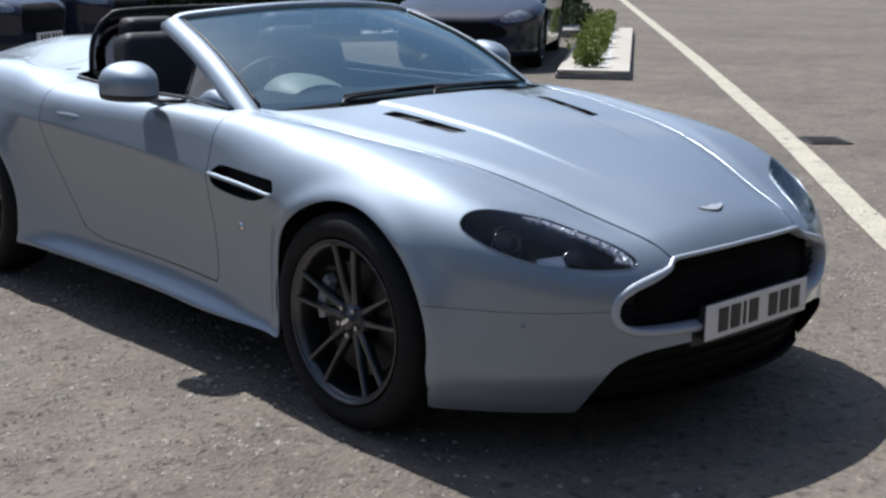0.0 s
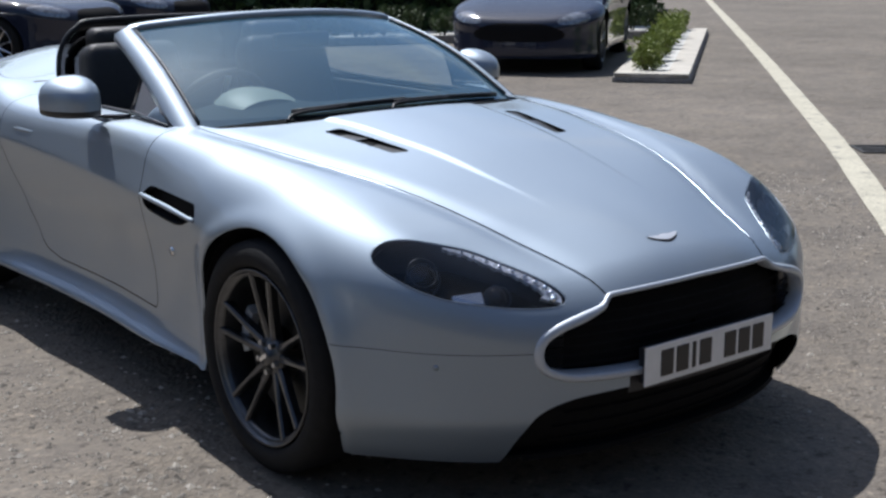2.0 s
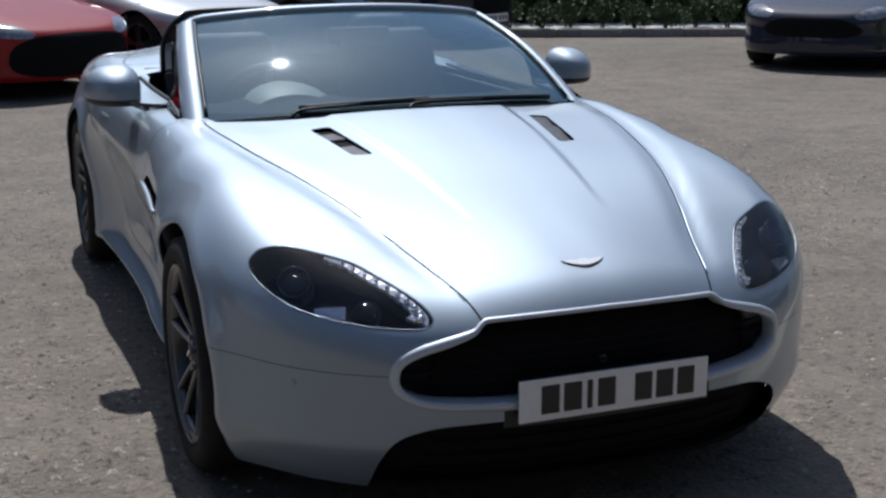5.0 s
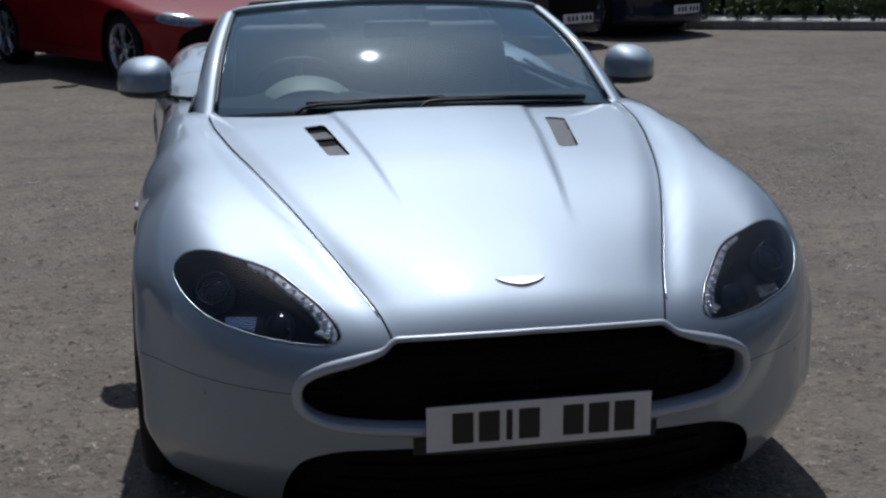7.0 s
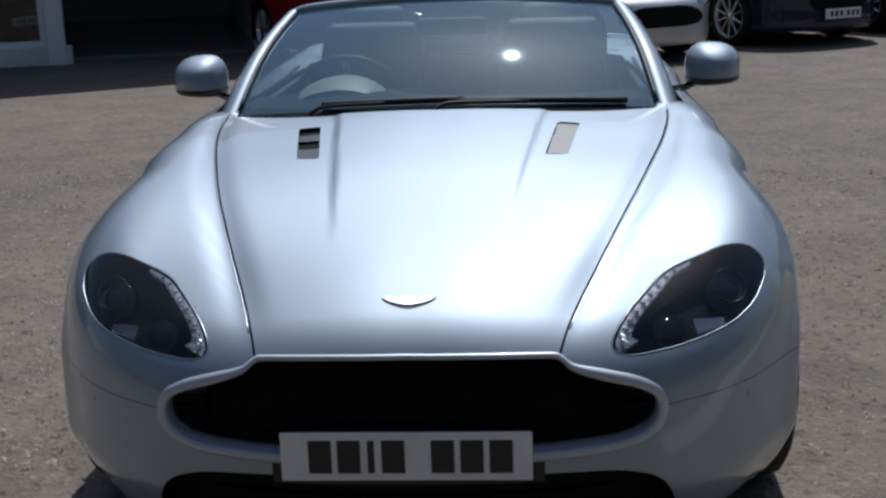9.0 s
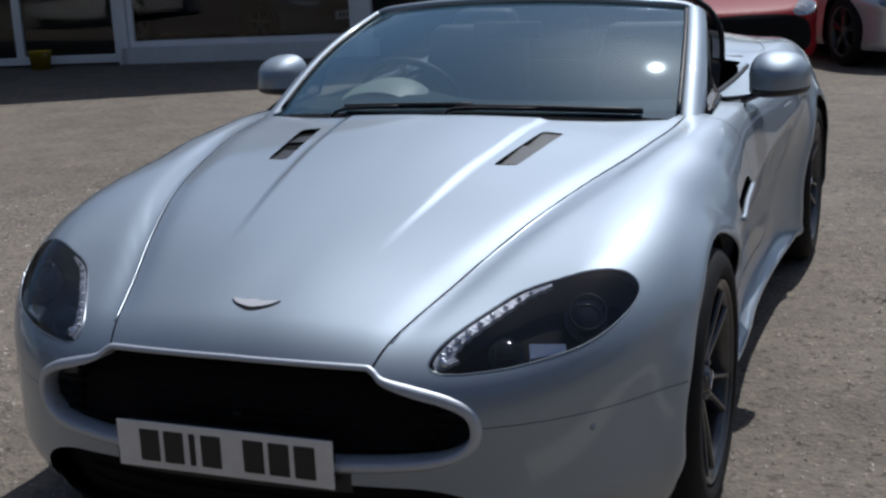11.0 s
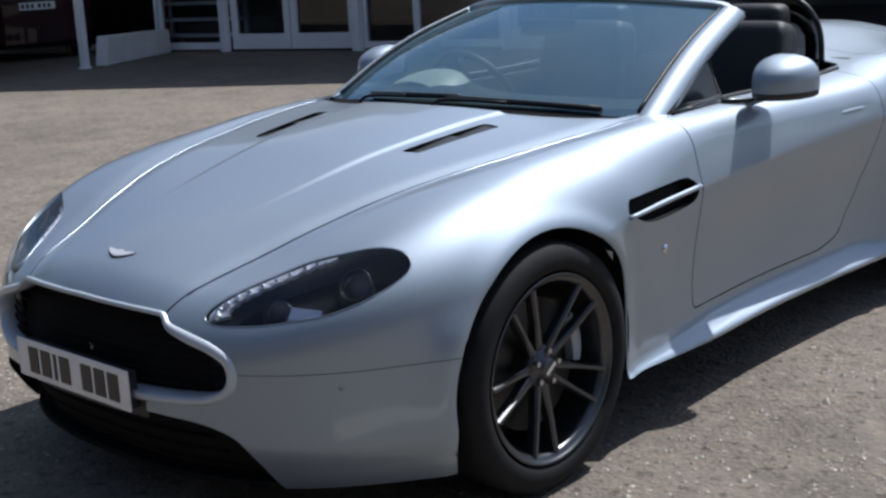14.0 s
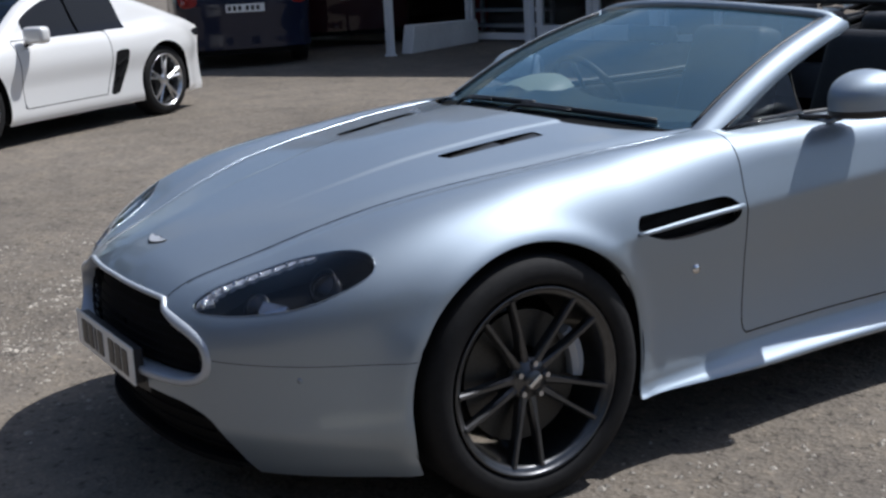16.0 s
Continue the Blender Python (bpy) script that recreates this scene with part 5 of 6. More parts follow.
# ---- the other parked cars ----
def parked_car(name, at, heading, paint, label, spec):
    """A closed car, front axle at the origin of its own frame and nose towards -y. spec gives its proportions."""
    wb, fo, ro, hw = spec["wb"], spec["fo"], spec["ro"], spec["hw"]
    hood, roof, belt, wr = spec["hood"], spec["roof"], spec["belt"], spec["wheel"]
    ang = math.degrees(math.atan2(heading[0], -heading[1]))
    car = empty(name, pose(at[0], at[1], 0, 0, 0, ang), label, "car", group=spec.get("group", ""))

    def body(x, y, z):
        ax = np.abs(x)
        yf, yr = np.minimum(y, 0) / fo, np.maximum(y - wb, 0) / ro
        e = (ax / hw) ** 2.8
        f = ((e + np.abs(yf) ** spec.get("nose", 2.4)) ** (1 / 2.6) - 1) * 0.9
        r = ((e + yr**spec.get("tail", 2.8)) ** (1 / 2.8) - 1) * 0.9
        w = hw - 0.03 * np.sin(np.clip(y / wb, 0, 1) * math.pi)
        plan = np.where(y < 0, f, np.where(y > wb, r, ax - w))
        plan = plan + spline([(0.1, 0.08), (0.25, 0.015), (0.45, 0.02), (belt - 0.22, 0.0), (belt, 0.05), (belt + 0.4, 0.2)], z)
        top = z - spline(hood, y) + 0.16 * np.maximum(ax - 0.45, 0) ** 1.7
        k = 0.12
        h = np.maximum(k - np.abs(plan - top), 0) / k
        low = np.maximum(plan, top) + h * h * k * 0.25
        cz = z - spline(roof, y)
        cx = ax - (hw - 0.13 - spec["lean"] * np.maximum(z - belt, 0)) + 0.05 * np.maximum(0, (np.abs(y - wb * 0.58) - 0.9)) ** 2
        k2 = 0.10
        h = np.maximum(k2 - np.abs(cz - cx), 0) / k2
        cab = np.maximum.reduce([np.maximum(cz, cx) + h * h * k2 * 0.25, y - (wb + ro * 0.80), -0.2 - y])
        k3 = 0.05
        h = np.maximum(k3 - np.abs(cab - low), 0) / k3
        return np.minimum(cab, low) - h * h * k3 * 0.25

    za = 0.5

    def surf(uv, inset=0.0):
        u, v = uv[:, 0], np.radians(uv[:, 1])
        phi = np.where(u < 1, u, np.where(u > 2, 3 - u, 1)) * math.pi / 2
        sy = np.where(u < 1, -np.cos(phi), np.where(u > 2, np.cos(phi), 0))
        o = np.stack([0 * u, np.clip((u - 1) * wb, 0, wb), 0 * u + za], 1)
        d = np.stack([np.sin(phi) * np.cos(v), sy, np.sin(phi) * np.sin(v)], 1)
        lo, hi = np.full(len(o), 0.02), np.full(len(o), 2.2)
        for _ in range(22):
            midr = (lo + hi) / 2
            p = o + d * midr[:, None]
            inn = body(p[:, 0], p[:, 1], p[:, 2]) + inset < 0
            lo, hi = np.where(inn, midr, lo), np.where(inn, hi, midr)
        return o + d * ((lo + hi) / 2)[:, None]

    def norm(p):
        g = []
        for a in range(3):
            q, r = p.copy(), p.copy()
            q[:, a] += 3e-3
            r[:, a] -= 3e-3
            g.append(body(q[:, 0], q[:, 1], q[:, 2]) - body(r[:, 0], r[:, 1], r[:, 2]))
        g = np.stack(g, 1)
        return g / (np.linalg.norm(g, axis=1)[:, None] + 1e-12)

    nt = Net(surf, norm, np.concatenate([[0.003], np.linspace(0.04, 1, 29), np.linspace(1, 2, 60)[1:], np.linspace(2, 2.96, 25)[1:], [2.997]]), np.linspace(-90, 90, 80))
    polys = nt.cut(nt.all, lambda p: spec.get("sill", 0.19) - p[:, 2])[0]
    ra = wr + 0.045
    polys = nt.cut(polys, lambda p: np.where(p[:, 0] > 0.4, np.minimum(np.hypot(p[:, 1], p[:, 2] - wr), np.hypot(p[:, 1] - wb, p[:, 2] - wr)) - ra, 1.0))[1]
    # side glass
    ys = np.linspace(spec["glass"][0], spec["glass"][1], 30)
    zt = np.maximum(spline(roof, ys) - 0.075, belt + 0.03)
    side = np.concatenate([np.stack([ys, zt], 1), np.stack([ys[::-1], np.full(30, belt + 0.012)], 1)])
    glass, polys = nt.cut(polys, lambda p: np.where(p[:, 0] > hw - 0.42, inside(side, p[:, 1], p[:, 2]), 1.0))
    pillar = spec.get("pillar", spec["glass"][0] + (spec["glass"][1] - spec["glass"][0]) * 0.62)
    glass = nt.cut(glass, lambda p: 0.022 - np.abs(p[:, 1] - pillar))[0]

    def screens(p):
        edge = hw - 0.20 - spec["lean"] * np.maximum(p[:, 2] - belt, 0)
        zr = spline(roof, p[:, 1])
        top_lim = spec["top"] - 0.06
        return np.where(np.abs(p[:, 2] - zr) < 0.05, np.maximum.reduce([np.abs(p[:, 0]) - edge, belt + 0.05 - p[:, 2], p[:, 2] - top_lim]), 1.0)

    scr, polys = nt.cut(polys, screens)
    lampc = loop_curve(spec["lamp"], 5)
    lamps, polys = nt.cut(polys, lambda p: np.where(p[:, 1] < 0, inside(lampc, p[:, 0], p[:, 2]), 1.0))
    gl_ = open_curve(spec["grille"], 5)
    gr = np.concatenate([gl_, gl_[::-1] * (-1, 1)])
    gril, polys = nt.cut(polys, lambda p: np.where(p[:, 1] < -0.2, inside(gr, p[:, 0], p[:, 2]), 1.0))
    tails, polys = nt.cut(polys, lambda p: np.where(p[:, 1] > wb + ro * 0.3, inside(loop_curve(spec["tail_lamp"], 5), p[:, 0], p[:, 2]), 1.0))
    doorc = np.array([(spec["door"][0], 0.30), (spec["door"][1] - 0.1, 0.30), (spec["door"][1], 0.55), (spec["door"][1] + 0.02, belt + 0.01), (spec["door"][0] - 0.02, belt + 0.01)])
    doors, polys = nt.gap(polys, lambda p: np.where(p[:, 0] > 0.5, inside(doorc, p[:, 1], p[:, 2]), 1.0), 0.008)
    if "vent" in spec:
        ventc = np.array(spec["vent"])
        vent, polys = nt.cut(polys, lambda p: np.where(p[:, 0] > 0.5, inside(ventc, p[:, 1], p[:, 2]), 1.0))
        for s in (1, -1):
            nt.panel("side_intake", vent, DARK_SHELL, car, "black side air intake", sides=(s,), push=-0.01)
            for k in range(2):
                t = 0.35 + 0.3 * k
                a, b = ventc[0] + (ventc[3] - ventc[0]) * t, ventc[1] + (ventc[2] - ventc[1]) * t
                part("intake_bar", tube_bm([(s * (hw - 0.035), a[0], a[1]), (s * (hw - 0.035), b[0], b[1])], 0.012, 6), DARK_SHELL, car)
    nt.panel("body_shell", polys, paint, car)
    for s in (1, -1):
        nt.panel("door", doors, paint, car, sides=(s,))
        nt.panel("side_window", glass, TINTED, car, sides=(s,))
        nt.panel("headlamp", lamps, LAMP_FACE, car, "clear headlamp", sides=(s,))
        nt.panel("tail_lamp", tails, spec.get("tail_glass", TAIL_RED), car, "dark red tail lamp", sides=(s,))
    nt.panel("windows", scr, TINTED, car, "dark tinted windscreen and rear window")
    nt.panel("grille", gril, DARK_SHELL, car, "black grille")
    core = Net(lambda uv: surf(uv, 0.06), norm, np.concatenate([np.linspace(0.1, 1, 12), np.linspace(1, 2, 24)[1:], np.linspace(2, 2.9, 10)[1:]]), np.linspace(-90, 90, 30))
    cp = core.cut(core.all, lambda p: np.where(p[:, 0] > 0.4, np.minimum(np.hypot(p[:, 1], p[:, 2] - wr), np.hypot(p[:, 1] - wb, p[:, 2] - wr)) - ra, 1.0))[1]
    core.panel("inner_liner", core.cut(cp, lambda p: 0.19 - p[:, 2])[0], DARK_SHELL, car)
    part("underbody", box_bm((hw * 1.5, wb + 0.9, 0.10), (0, wb / 2, 0.25), 0.03), DARK_SHELL, car)
    for s in (1, -1):
        m = new("door_mirror")
        m.parent = car
        m.location = (s * (hw + 0.06), wb * 0.27, belt + 0.04)
        part("mirror_shell", box_bm((0.23, 0.13, 0.145), (0, 0, 0.01), 0.055, segments=4), paint, m, smooth=True)
        part("mirror_foot", tube_bm([(-s * 0.06, 0, -0.05), (-s * 0.13, 0, -0.07)], 0.025, 6), BLACK_PLASTIC, m, smooth=True)
        for yy in (0.0, wb):
            w = new("wheel")
            w.parent = car
            w.location = (s * (hw - 0.045), yy, wr)
            w.rotation_euler = (0, 0, 0 if s > 0 else math.pi)
            rr = wr - spec.get("tyre", 0.095)
            part("tyre", lathe_bm([(rr, -0.20), (wr - 0.02, -0.22), (wr, -0.18), (wr, -0.04), (wr - 0.012, -0.008), (rr + 0.02, 0.004), (rr, -0.004)], "x", 36), RUBBER, w, smooth=True)
            rim = part("rim", lathe_bm([(rr, -0.002), (rr + 0.004, 0.003), (rr - 0.008, 0.0), (rr - 0.022, -0.05), (rr - 0.03, -0.18)], "x", 36), spec["rim"], w, smooth=True)
            part("disc", lathe_bm([(0.02, -0.10), (rr - 0.03, -0.10)], "x", 24), DARK_SHELL, w)
            part("hub_cap", lathe_bm([(0.001, -0.012), (0.05, -0.014), (0.065, -0.03)], "x", 18), spec["rim"], rim, smooth=True)
            for k in range(spec["spokes"]):
                for dd in ((-0.16, 0.16) if spec["spokes"] == 5 else (0,)):
                    a = 2 * math.pi * k / spec["spokes"] + 0.3
                    a1 = a + dd
                    part("spoke", tube_bm([(-0.025, 0.05 * math.cos(a), 0.05 * math.sin(a)), (-0.015, (rr - 0.015) * math.cos(a1), (rr - 0.015) * math.sin(a1))], [0.022, 0.014], 5, flat=0.8), spec["rim"], rim)
    for yy, zz, back in () if spec.get("bare") else ((-fo - 0.006, spec["plate"][0], 0), (wb + ro + 0.006, spec["plate"][1], 1)):
        pl_ = part("number_plate", box_bm((0.52, 0.012, 0.112), (0, yy, zz), 0.003), PLATE, car, "number plate with dark bars")
        for x, w in ((-0.17, 0.05), (-0.10, 0.05), (-0.03, 0.05), (0.07, 0.05), (0.14, 0.05), (0.21, 0.05)):
            part("plate_bar", box_bm((w * 0.8, 0.006, 0.06), (x, yy + (0.006 if back else -0.006), zz), 0.002), PLATE_INK, pl_)
    return car


TINTED = glass_mat("tinted_glass", (0.10, 0.11, 0.12), clear=0.5)
LAMP_FACE = mat("lamp_face", (0.30, 0.31, 0.33), 0.12, metal=0.6, coat=1.0, grain=0.4, grain_scale=22)
TAIL_RED = mat("tail_red", (0.32, 0.015, 0.015), 0.2, coat=1.0, grain=0.2, grain_scale=20)
NAVY = mat("navy_paint", (0.012, 0.018, 0.042), 0.6, spec=0.15, coat=1.0, grain=0.06, grain_scale=900)
RED = mat("red_paint", (0.29, 0.005, 0.009), 0.5, spec=0.15, coat=0.6, grain=0.05, grain_scale=900)
PEARL = car_paint("pale_silver_paint", (0.66, 0.66, 0.66), metal=0.55, rough=0.35)
WHITE = car_paint("white_paint", (0.80, 0.80, 0.79), metal=0.0, rough=0.35, flake=0.01)
BLUE = mat("dark_blue_paint", (0.006, 0.011, 0.036), 0.45, spec=0.2, coat=0.7, grain=0.06, grain_scale=900)
MAROON = mat("maroon_paint", (0.030, 0.004, 0.007), 0.45, spec=0.2, coat=0.7, grain=0.06, grain_scale=900)
BRIGHT_RIM = mat("bright_alloy", (0.62, 0.63, 0.65), 0.25, metal=0.9, grain=0.08)

SPORT = dict(wb=2.60, fo=0.86, ro=0.92, hw=0.92, wheel=0.335, belt=0.88, top=1.25, lean=0.48, glass=(0.95, 2.35), door=(0.75, 1.95), spokes=5, rim=RIM, sill=0.18,
             hood=[(-0.9, 0.52), (-0.75, 0.63), (-0.4, 0.74), (0, 0.82), (0.5, 0.90), (1.0, 0.93), (2.0, 0.93), (2.7, 0.97), (3.2, 0.97), (3.6, 0.85)],
             roof=[(0.45, 0.80), (0.75, 0.98), (1.1, 1.13), (1.45, 1.23), (1.8, 1.25), (2.2, 1.22), (2.6, 1.12), (3.0, 0.98), (3.3, 0.86)],
             lamp=[(0.78, 0.66), (0.62, 0.70), (0.45, 0.62), (0.48, 0.57), (0.65, 0.57), (0.77, 0.60)],
             grille=[(0.0, 0.58), (0.30, 0.57), (0.52, 0.48), (0.48, 0.40), (0.25, 0.37), (0.0, 0.37)],
             tail_lamp=[(0.75, 0.78), (0.55, 0.80), (0.52, 0.72), (0.72, 0.70)], plate=(0.40, 0.62), group="cars parked in a row")
SALOON = dict(SPORT, belt=0.93, top=1.42, lean=0.40, wb=2.80, fo=0.88, ro=1.0, glass=(0.85, 2.75), door=(0.65, 1.75),
              hood=[(-0.95, 0.60), (-0.8, 0.72), (-0.4, 0.84), (0, 0.90), (0.5, 0.97), (1.0, 1.0), (2.6, 1.0), (3.2, 1.02), (3.8, 0.9)],
              roof=[(0.35, 0.85), (0.7, 1.08), (1.1, 1.30), (1.5, 1.40), (2.0, 1.42), (2.5, 1.38), (2.9, 1.24), (3.4, 1.0)],
              lamp=[(0.82, 0.78), (0.62, 0.80), (0.50, 0.72), (0.55, 0.66), (0.70, 0.67), (0.80, 0.71)],
              grille=[(0.0, 0.74), (0.34, 0.73), (0.44, 0.60), (0.40, 0.44), (0.2, 0.40), (0.0, 0.40)], plate=(0.36, 0.70), spokes=10, rim=BRIGHT_RIM)
CAYMAN = dict(SPORT, wb=2.475, fo=0.90, ro=0.92, hw=0.90, wheel=0.335, tyre=0.085, belt=0.86, top=1.29, glass=(0.75, 2.02), door=(0.55, 1.70), rim=BRIGHT_RIM, tail=2.4,
              hood=[(-0.95, 0.50), (-0.75, 0.66), (-0.4, 0.77), (0, 0.84), (0.5, 0.90), (1.0, 0.91), (2.0, 0.90), (2.6, 0.93), (3.0, 0.90), (3.4, 0.78)],
              roof=[(0.20, 0.78), (0.55, 0.98), (0.95, 1.19), (1.25, 1.27), (1.6, 1.29), (2.0, 1.24), (2.5, 1.09), (2.9, 0.95), (3.3, 0.80)],
              lamp=[(0.78, 0.70), (0.66, 0.74), (0.56, 0.66), (0.60, 0.58), (0.72, 0.58)], group="", pillar=1.40, tail_glass=LAMP_DARK, vent=[(1.76, 0.68), (1.95, 0.69), (1.90, 0.50), (1.77, 0.30), (1.64, 0.28), (1.72, 0.46)])
SUV = dict(SPORT, wb=2.75, fo=0.85, ro=0.90, hw=0.94, wheel=0.36, belt=1.08, top=1.68, lean=0.26, glass=(0.75, 3.1), door=(0.6, 1.7), sill=0.26, nose=3.2, tail=4.5,
           hood=[(-0.95, 0.75), (-0.8, 0.88), (-0.4, 0.99), (0, 1.03), (0.5, 1.08), (1.0, 1.12), (2.6, 1.15), (3.5, 1.15), (3.8, 1.05)],
           roof=[(0.35, 1.0), (0.7, 1.25), (1.1, 1.52), (1.5, 1.65), (2.0, 1.68), (2.8, 1.66), (3.2, 1.56), (3.5, 1.25), (3.75, 0.9)],
           lamp=[(0.82, 0.86), (0.62, 0.88), (0.50, 0.80), (0.55, 0.74), (0.70, 0.75), (0.80, 0.79)],
           grille=[(0.0, 0.82), (0.34, 0.81), (0.42, 0.70), (0.36, 0.56), (0.2, 0.54), (0.0, 0.54)],
           tail_lamp=[(0.86, 1.02), (0.66, 1.02), (0.64, 0.86), (0.84, 0.84)], plate=(0.5, 0.80), spokes=10, group="")

row_h = (0.52, -0.855)
# red car's grille outline spreads low and wide; its black paints shade there
parked_car("sports_car", (-0.66, 9.62), row_h, RED, "bright red sports coupe parked in the row", dict(SPORT, bare=True, rim=BRIGHT_RIM, grille=[(0.0, 0.60), (0.36, 0.585), (0.58, 0.53), (0.66, 0.42), (0.64, 0.28), (0.45, 0.22), (0.2, 0.21), (0.0, 0.21)]))
parked_car("sports_car", (1.22, 10.65), row_h, PEARL, "pale silver sports coupe parked between red and navy cars", dict(SPORT, bare=True))
parked_car("saloon_car", (3.28, 12.1), row_h, NAVY, "black-navy saloon parked in the row", SALOON)
parked_car("saloon_car", (5.1, 13.3), row_h, NAVY, "black-navy saloon parked at the end of the row", SALOON)
parked_car("sports_car", (7.9, 8.55), (-0.79, -0.61), NAVY, "glossy navy sports coupe parked beside the planter", dict(SPORT, group="", bare=True))
parked_car("sports_car", (-8.02, -0.17), (0.545, -0.838), WHITE, "white mid-engined sports coupe with bright alloy wheels", CAYMAN)
parked_car("suv_car", (-16.3, 6.12), (-0.95, 0.31), BLUE, "dark blue estate parked nose-in beside the building", SUV)
parked_car("suv_car", (-18.07, 8.73), (-0.95, 0.31), MAROON, "dark maroon estate parked in the shade", SUV)

# ---- the showroom ----
f0, fd = Vector((-13.05, 9.3, 0)), Vector((7.05, 2.0, 0)).normalized()
fn = Vector((-fd.y, fd.x, 0))
fang = math.degrees(math.atan2(fd.y, fd.x))
UPVC = mat("white_frame", (0.93, 0.93, 0.94), 0.4, grain=0.03, stain=0.05)
STUCCO = mat("white_stucco", (0.80, 0.80, 0.79), 0.85, grain=0.06, grain_scale=40, stain=0.12, stain_scale=1.2, bump=0.2)
ROOF_M = mat("roof_slate", (0.10, 0.10, 0.11), 0.7, grain=0.25, grain_scale=12)
FLOOR_IN = mat("showroom_floor", (0.20, 0.20, 0.20), 0.25, grain=0.1)
WALL_IN = mat("showroom_wall", (0.42, 0.42, 0.41), 0.8, grain=0.1, grain_scale=3)
YELLOW = mat("yellow_plastic", (0.45, 0.33, 0.02), 0.5, grain=0.1)
PANE = glass_mat("shop_glass", (0.75, 0.80, 0.82), clear=0.85)


def at_front(s, d=0.0, z=0.0):
    """A point s metres along the front and d metres out from it."""
    p = f0 + fd * s - fn * d
    return Vector((p.x, p.y, z))


def front_box(s0, s1, z0, z1, d=0.0, depth=0.12, bevel=0.006, bm=None):
    return box_bm((s1 - s0, depth, z1 - z0), ((s0 + s1) / 2, -d, (z0 + z1) / 2), bevel, bm=bm)


house = empty("showroom_building", pose(f0.x, f0.y, 0, 0, 0, fang), "white-framed glazed car showroom with an overhanging roof", "building")
wall = bmesh.new()
front_box(-7.0, 0.68, 2.5, 4.4, 0, 0.25, 0, wall)
front_box(0.68, 10.7, 2.5, 4.4, 0, 0.25, 0, wall)
front_box(-7.0, -2.52, 0, 2.5, 0, 0.25, 0, wall)
part("front_wall", wall, STUCCO, house, "white stucco wall")
back = bmesh.new()
box_bm((17.7, 0.25, 4.4), (1.85, 7.0, 2.2), 0, bm=back)
box_bm((0.25, 6.8, 4.4), (-6.9, 3.5, 2.2), 0, bm=back)
box_bm((0.25, 6.8, 4.4), (10.6, 3.5, 2.2), 0, bm=back)
part("side_wall", back, WALL_IN, house)
part("showroom_floor", box_bm((17.4, 6.7, 0.05), (1.85, 3.5, 0.03)), FLOOR_IN, house)
part("inner_ceiling", box_bm((17.4, 6.7, 0.1), (1.85, 3.5, 2.75)), WALL_IN, house)


def frame_unit(s0, s1, z0, z1, kind, bar=0.07, d=0.0, stile=None):
    """A glazed unit: frame and pane, as one window or door of the front."""
    u = new(kind)
    u.parent = house
    fr = bmesh.new()
    lo = stile or bar
    front_box(s0, s0 + bar, z0, z1, d, 0.10, 0.006, fr)
    front_box(s1 - bar, s1, z0, z1, d, 0.10, 0.006, fr)
    front_box(s0 + bar, s1 - bar, z0, z0 + lo, d, 0.098, 0.006, fr)
    front_box(s0 + bar, s1 - bar, z1 - bar, z1, d, 0.098, 0.006, fr)
    part("window_frame", fr, UPVC, u, "white frame")
    bm = bmesh.new()
    bm.faces.new([bm.verts.new(v) for v in ((s0 + bar, -d, z0 + lo), (s1 - bar, -d, z0 + lo), (s1 - bar, -d, z1 - bar), (s0 + bar, -d, z1 - bar))])
    pane = part("pane", bm, PANE, u)
    pane.visible_shadow = False
    return u


d1 = frame_unit(0.66, 1.68, 0.03, 2.48, "glazed_door", 0.10, stile=0.22)
d2 = frame_unit(1.70, 2.76, 0.03, 2.48, "glazed_door", 0.10, stile=0.22)
for u, s in ((d1, 1.60), (d2, 1.78)):
    part("door_pull", tube_bm([(s, -0.10, 0.75), (s, -0.10, 1.35)], 0.014, 8), CHROME, u, smooth=True)
frame_unit(2.90, 3.74, 0.03, 2.48, "shop_window", 0.05, stile=0.09)
frame_unit(3.74, 5.02, 0.03, 2.48, "shop_window", 0.05, stile=0.10)
frame_unit(5.16, 8.02, 0.21, 2.48, "shop_window", 0.07)
frame_unit(-0.68, 0.50, 0.03, 2.48, "shop_window", 0.06, stile=0.10)
frame_unit(-2.50, -0.70, 0.03, 2.48, "shop_window", 0.06, stile=0.10)
pl2 = bmesh.new()
front_box(5.06, 8.30, 0.0, 0.21, 0.03, 0.16, 0.01, pl2)
part("plinth", pl2, STUCCO, house, "white plinth under the window")
for s, d, w in ((0.57, 0.10, 0.12), (2.84, 0.12, 0.13), (5.09, 0.05, 0.12), (8.13, 0.05, 0.20), (10.52, 0.10, 0.20)):
    part("front_post", front_box(s - w / 2, s + w / 2, 0, 4.3, d, w, 0.012), UPVC, house, "white post")
sh = bmesh.new()
front_box(8.23, 10.42, 2.6, 2.9, 0, 0.2, 0, sh)
part("garage_lintel", sh, STUCCO, house)
# canopy roof: its front edge runs at an angle to the glazed front
edge_a, edge_b = Vector((-1.75, 12.72, 0)), Vector((-17.0, 4.13, 0))
inv = house.matrix_world.inverted()
ra, rb = inv @ edge_a, inv @ edge_b
bm = bmesh.new()
low = [bm.verts.new((p.x, p.y, 4.42)) for p in (ra, rb, Vector((rb.x - 0.5, 8.0, 0)), Vector((ra.x, 8.0, 0)))]
f = bm.faces.new(low)
ext = bmesh.ops.extrude_face_region(bm, geom=[f])
bmesh.ops.translate(bm, vec=(0, 0, 0.16), verts=[v for v in ext["geom"] if isinstance(v, bmesh.types.BMVert)])
bmesh.ops.recalc_face_normals(bm, faces=bm.faces)
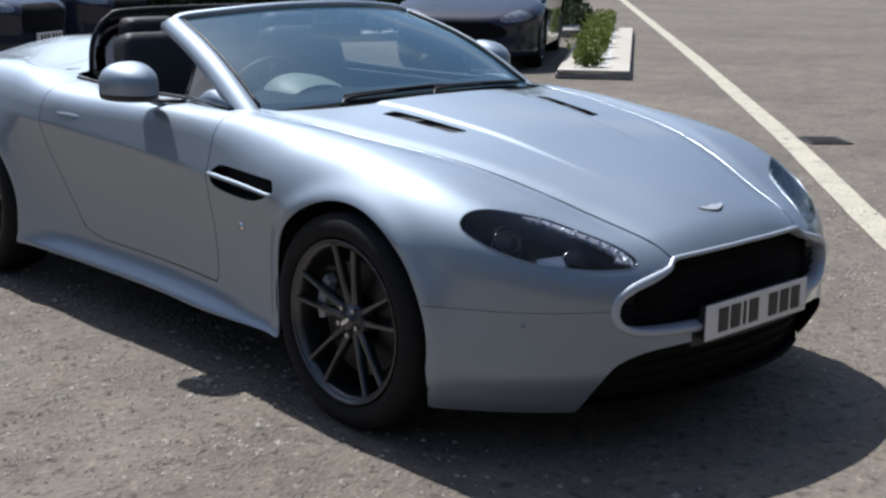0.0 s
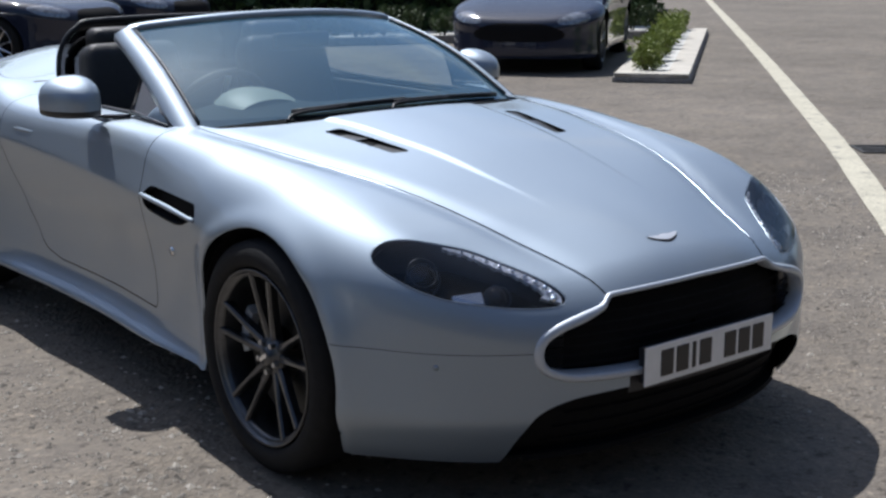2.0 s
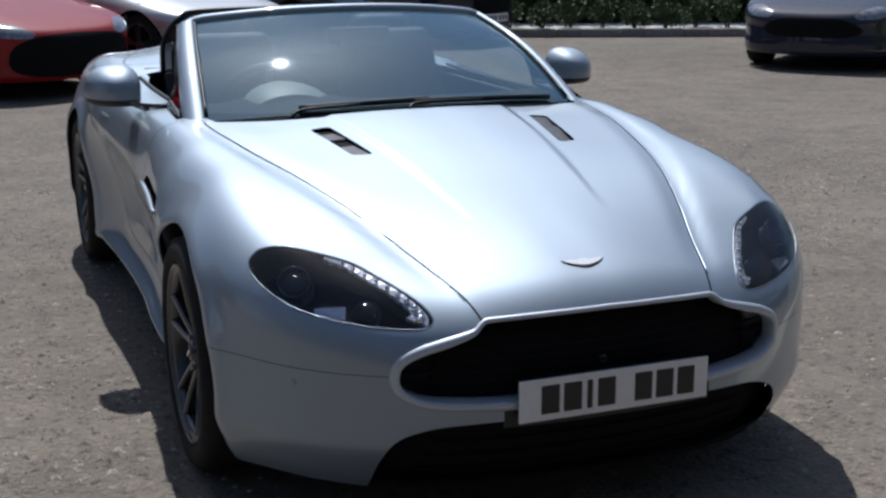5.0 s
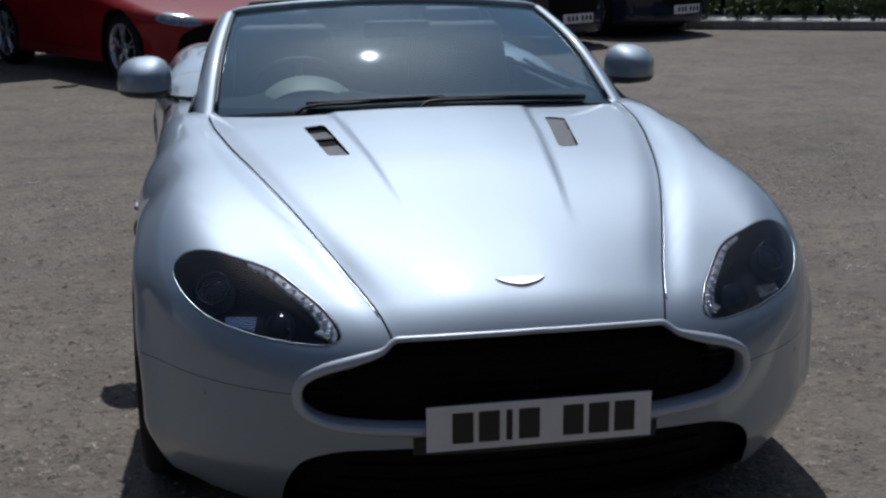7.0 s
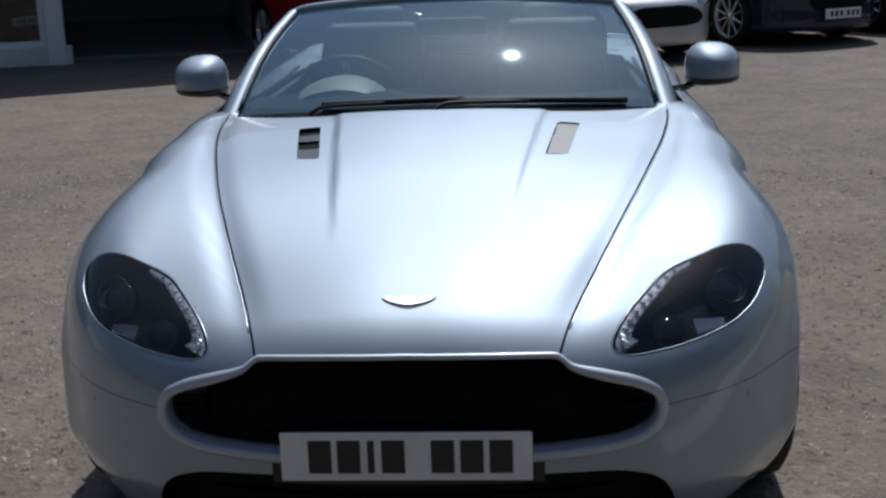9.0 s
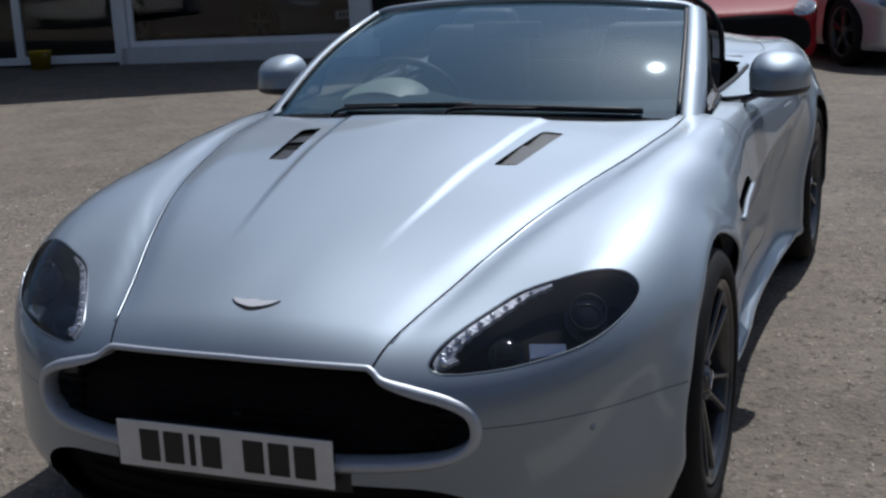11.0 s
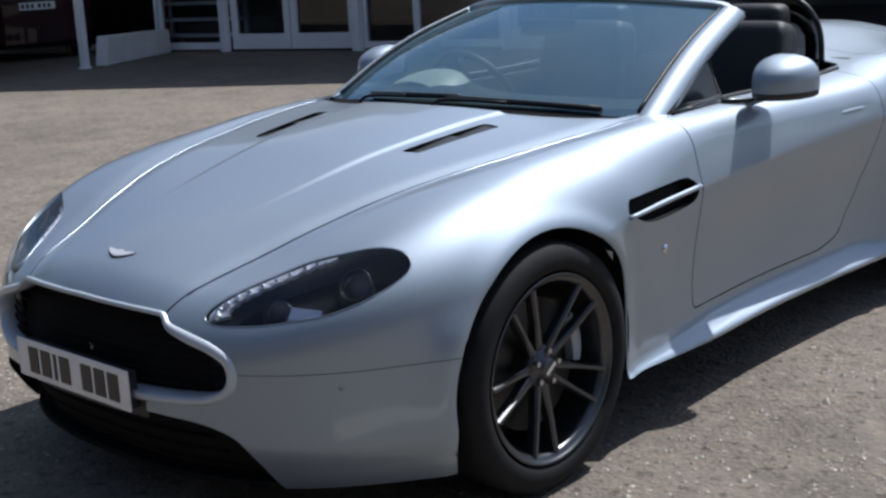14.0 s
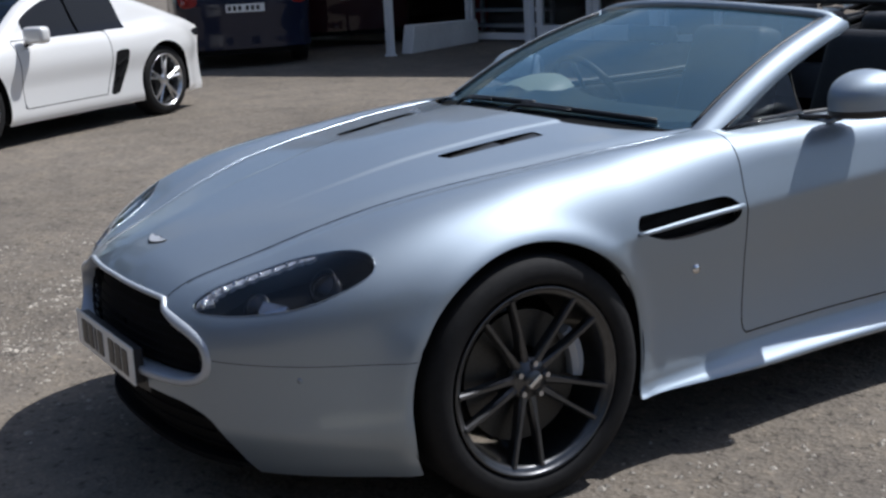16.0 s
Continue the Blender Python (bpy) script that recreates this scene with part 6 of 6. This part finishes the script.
part("canopy_roof", bm, ROOF_M, house, "dark flat canopy roof")
bm = bmesh.new()
sof = [bm.verts.new((p.x, p.y, 4.40)) for p in (ra, rb, Vector((rb.x - 0.4, 0.1, 0)), Vector((ra.x, 0.1, 0)))]
ext = bmesh.ops.extrude_face_region(bm, geom=[bm.faces.new(sof)])
bmesh.ops.translate(bm, vec=(0, 0, 0.016), verts=[v for v in ext["geom"] if isinstance(v, bmesh.types.BMVert)])
bmesh.ops.recalc_face_normals(bm, faces=bm.faces)
part("soffit", bm, STUCCO, house, "white canopy soffit")
# free-standing canopy post and a low white wall beside the ramp
post = empty("canopy_post", pose(-12.45, 6.96, 0, 0, 0, fang), "white square canopy post on the yard", "post")
part("post_shaft", box_bm((0.095, 0.095, 4.42), (0, 0, 2.21), 0.010), UPVC, post)
part("post_foot", box_bm((0.13, 0.13, 0.03), (0, 0, 0.015), 0.008), UPVC, post)
wa, wb_ = Vector((-12.56, 7.28, 0)), Vector((-13.45, 8.95, 0))
ramp_wall = empty("ramp_wall", pose(wa.x, wa.y, 0, 0, 0, math.degrees(math.atan2(wb_.y - wa.y, wb_.x - wa.x))), "low white painted wall beside the entrance", "low wall")
bm = box_bm((1.95, 0.18, 0.40), (0.97, 0, 0.20), 0.02)
for v in bm.verts:
    if v.co.z > 0.3:
        v.co.z -= 0.05 * v.co.x / 1.95
        if v.co.x < 0.2:
            v.co.x += 0.10
part("wall_block", bm, STUCCO, ramp_wall)
# white slatted rack behind the entrance window
rack = empty("display_rack", pose(*at_front(-0.1, -0.32), 0, 0, fang), "white slatted display rack behind the glass", "rack")
for k in range(5):
    part("rack_slat", box_bm((1.5, 0.25, 0.05), (0, 0, 0.22 + k * 0.24), 0.008), UPVC, rack)
for s in (-0.7, 0.7):
    part("rack_post", box_bm((0.06, 0.06, 1.6), (s, 0.1, 0.8), 0.006), UPVC, rack)
# red display board behind the far window
board = empty("display_board", pose(*at_front(-1.25, -0.8), 0, 0, fang), "red display board standing behind the showroom glass", "display board")
part("board_panel", box_bm((0.42, 0.05, 1.9), (0, 0, 1.0), 0.01), mat("red_board", (0.42, 0.03, 0.035), 0.5, grain=0.08), board)
part("board_foot", box_bm((0.5, 0.30, 0.05), (0, 0, 0.08), 0.01), UPVC, board)
# yellow bucket by the window
b_at = at_front(4.12, 0.35)
bucket = empty("yellow_bucket", pose(b_at.x, b_at.y, 0.0), "yellow plastic bucket standing by the showroom window", "bucket")
part("bucket_body", lathe_bm([(0.001, 0.012), (0.108, 0.012), (0.113, 0.0), (0.138, 0.215), (0.145, 0.217), (0.145, 0.228), (0.134, 0.228), (0.109, 0.02), (0.001, 0.02)], "z", 28), YELLOW, bucket, smooth=True)
part("bucket_handle", tube_bm([(0.143 * math.cos(a), -0.085 * math.sin(a) - 0.02, 0.21 - 0.06 * math.sin(a)) for a in np.linspace(0, math.pi, 12)], 0.005, 6), SATIN, bucket, smooth=True)
# a dark car on show inside
show = at_front(6.9, -2.4)
parked_car("sports_car", (show.x, show.y), (0.95, -0.3), NAVY, "dark sports coupe on show behind the glass", dict(SPORT, group=""))

# ---- unseen dark wall, added behind the camera to block low sky light ----
bm = box_bm((34, 0.3, 5.5), (0, -10.5, 2.75), 0.02)
tagged(mesh_ob("wall_south", bm, mat("sky_block_dark", (0.045, 0.043, 0.042), 0.8, grain=0.3, grain_scale=9, stain=0.3, stain_scale=0.8), None, smooth=False), "unseen plain dark wall added to block low sky light", "wall", kind="structure")

# ---- trees round the yard ----
def far_tree(seed, height, at):
    r = random.Random(seed)
    e = empty("tree", pose(*at), "broad leafy green tree beyond the yard", "tree", group="trees round the yard")
    part("trunk", tube_bm([(0, 0, 0), (0.1, 0.05, height * 0.3), (0.0, 0.1, height * 0.6)], [0.28, 0.2, 0.1], 8), BARK, e, smooth=True)
    limbs = bmesh.new()
    tips = []
    for k in range(9):
        a = k * 2.4 + r.random()
        z = height * r.uniform(0.3, 0.6)
        t = Vector((math.cos(a) * height * r.uniform(0.2, 0.34), math.sin(a) * height * r.uniform(0.2, 0.34), z + height * r.uniform(0.1, 0.35)))
        tube_bm([(0.05, 0.05, z), t * 0.5 + Vector((0, 0, z * 0.5 + 0.2)), t], [0.1, 0.06, 0.02], 5, bm=limbs)
        tips.append(t)
    part("limbs", limbs, BARK, e)
    verts, faces = [], []
    for k in range(42):
        c = r.choice(tips) + Vector((r.gauss(0, 0.7), r.gauss(0, 0.7), r.gauss(0, 0.6)))
        cr = height * r.uniform(0.06, 0.12)
        for _ in range(60):
            u = Vector((r.gauss(0, 1), r.gauss(0, 1), r.gauss(0, 1))).normalized()
            p = c + u * cr * r.uniform(0.4, 1.1)
            t = Vector((r.gauss(0, 1), r.gauss(0, 1), r.gauss(0, 1))).normalized()
            s = t.cross(u).normalized()
            o = len(verts)
            verts += [tuple(p), tuple(p + t * 0.16 + s * 0.09), tuple(p + t * 0.32), tuple(p + t * 0.16 - s * 0.09)]
            faces.append((o, o + 1, o + 2, o + 3))
    me = bpy.data.meshes.new("crown")
    me.from_pydata(verts, [], faces)
    me.materials.append(LEAF2)
    o = new("crown", me)
    o.parent = e
    return e


proto = [far_tree(70 + k, 9.5 + k, (0, 0, 0)) for k in range(3)]
rt = random.Random(3)
for k in range(34):
    a = 2 * math.pi * k / 34 + rt.uniform(-0.06, 0.06)
    d = rt.uniform(20, 26) if math.sin(a) < -0.3 else rt.uniform(50, 62)
    m = pose(d * math.cos(a), 4 + d * math.sin(a), 0, 0, 0, 50 * k)
    if k < 3:
        proto[k].matrix_world = m
    else:
        copy_thing(proto[k % 3], m)
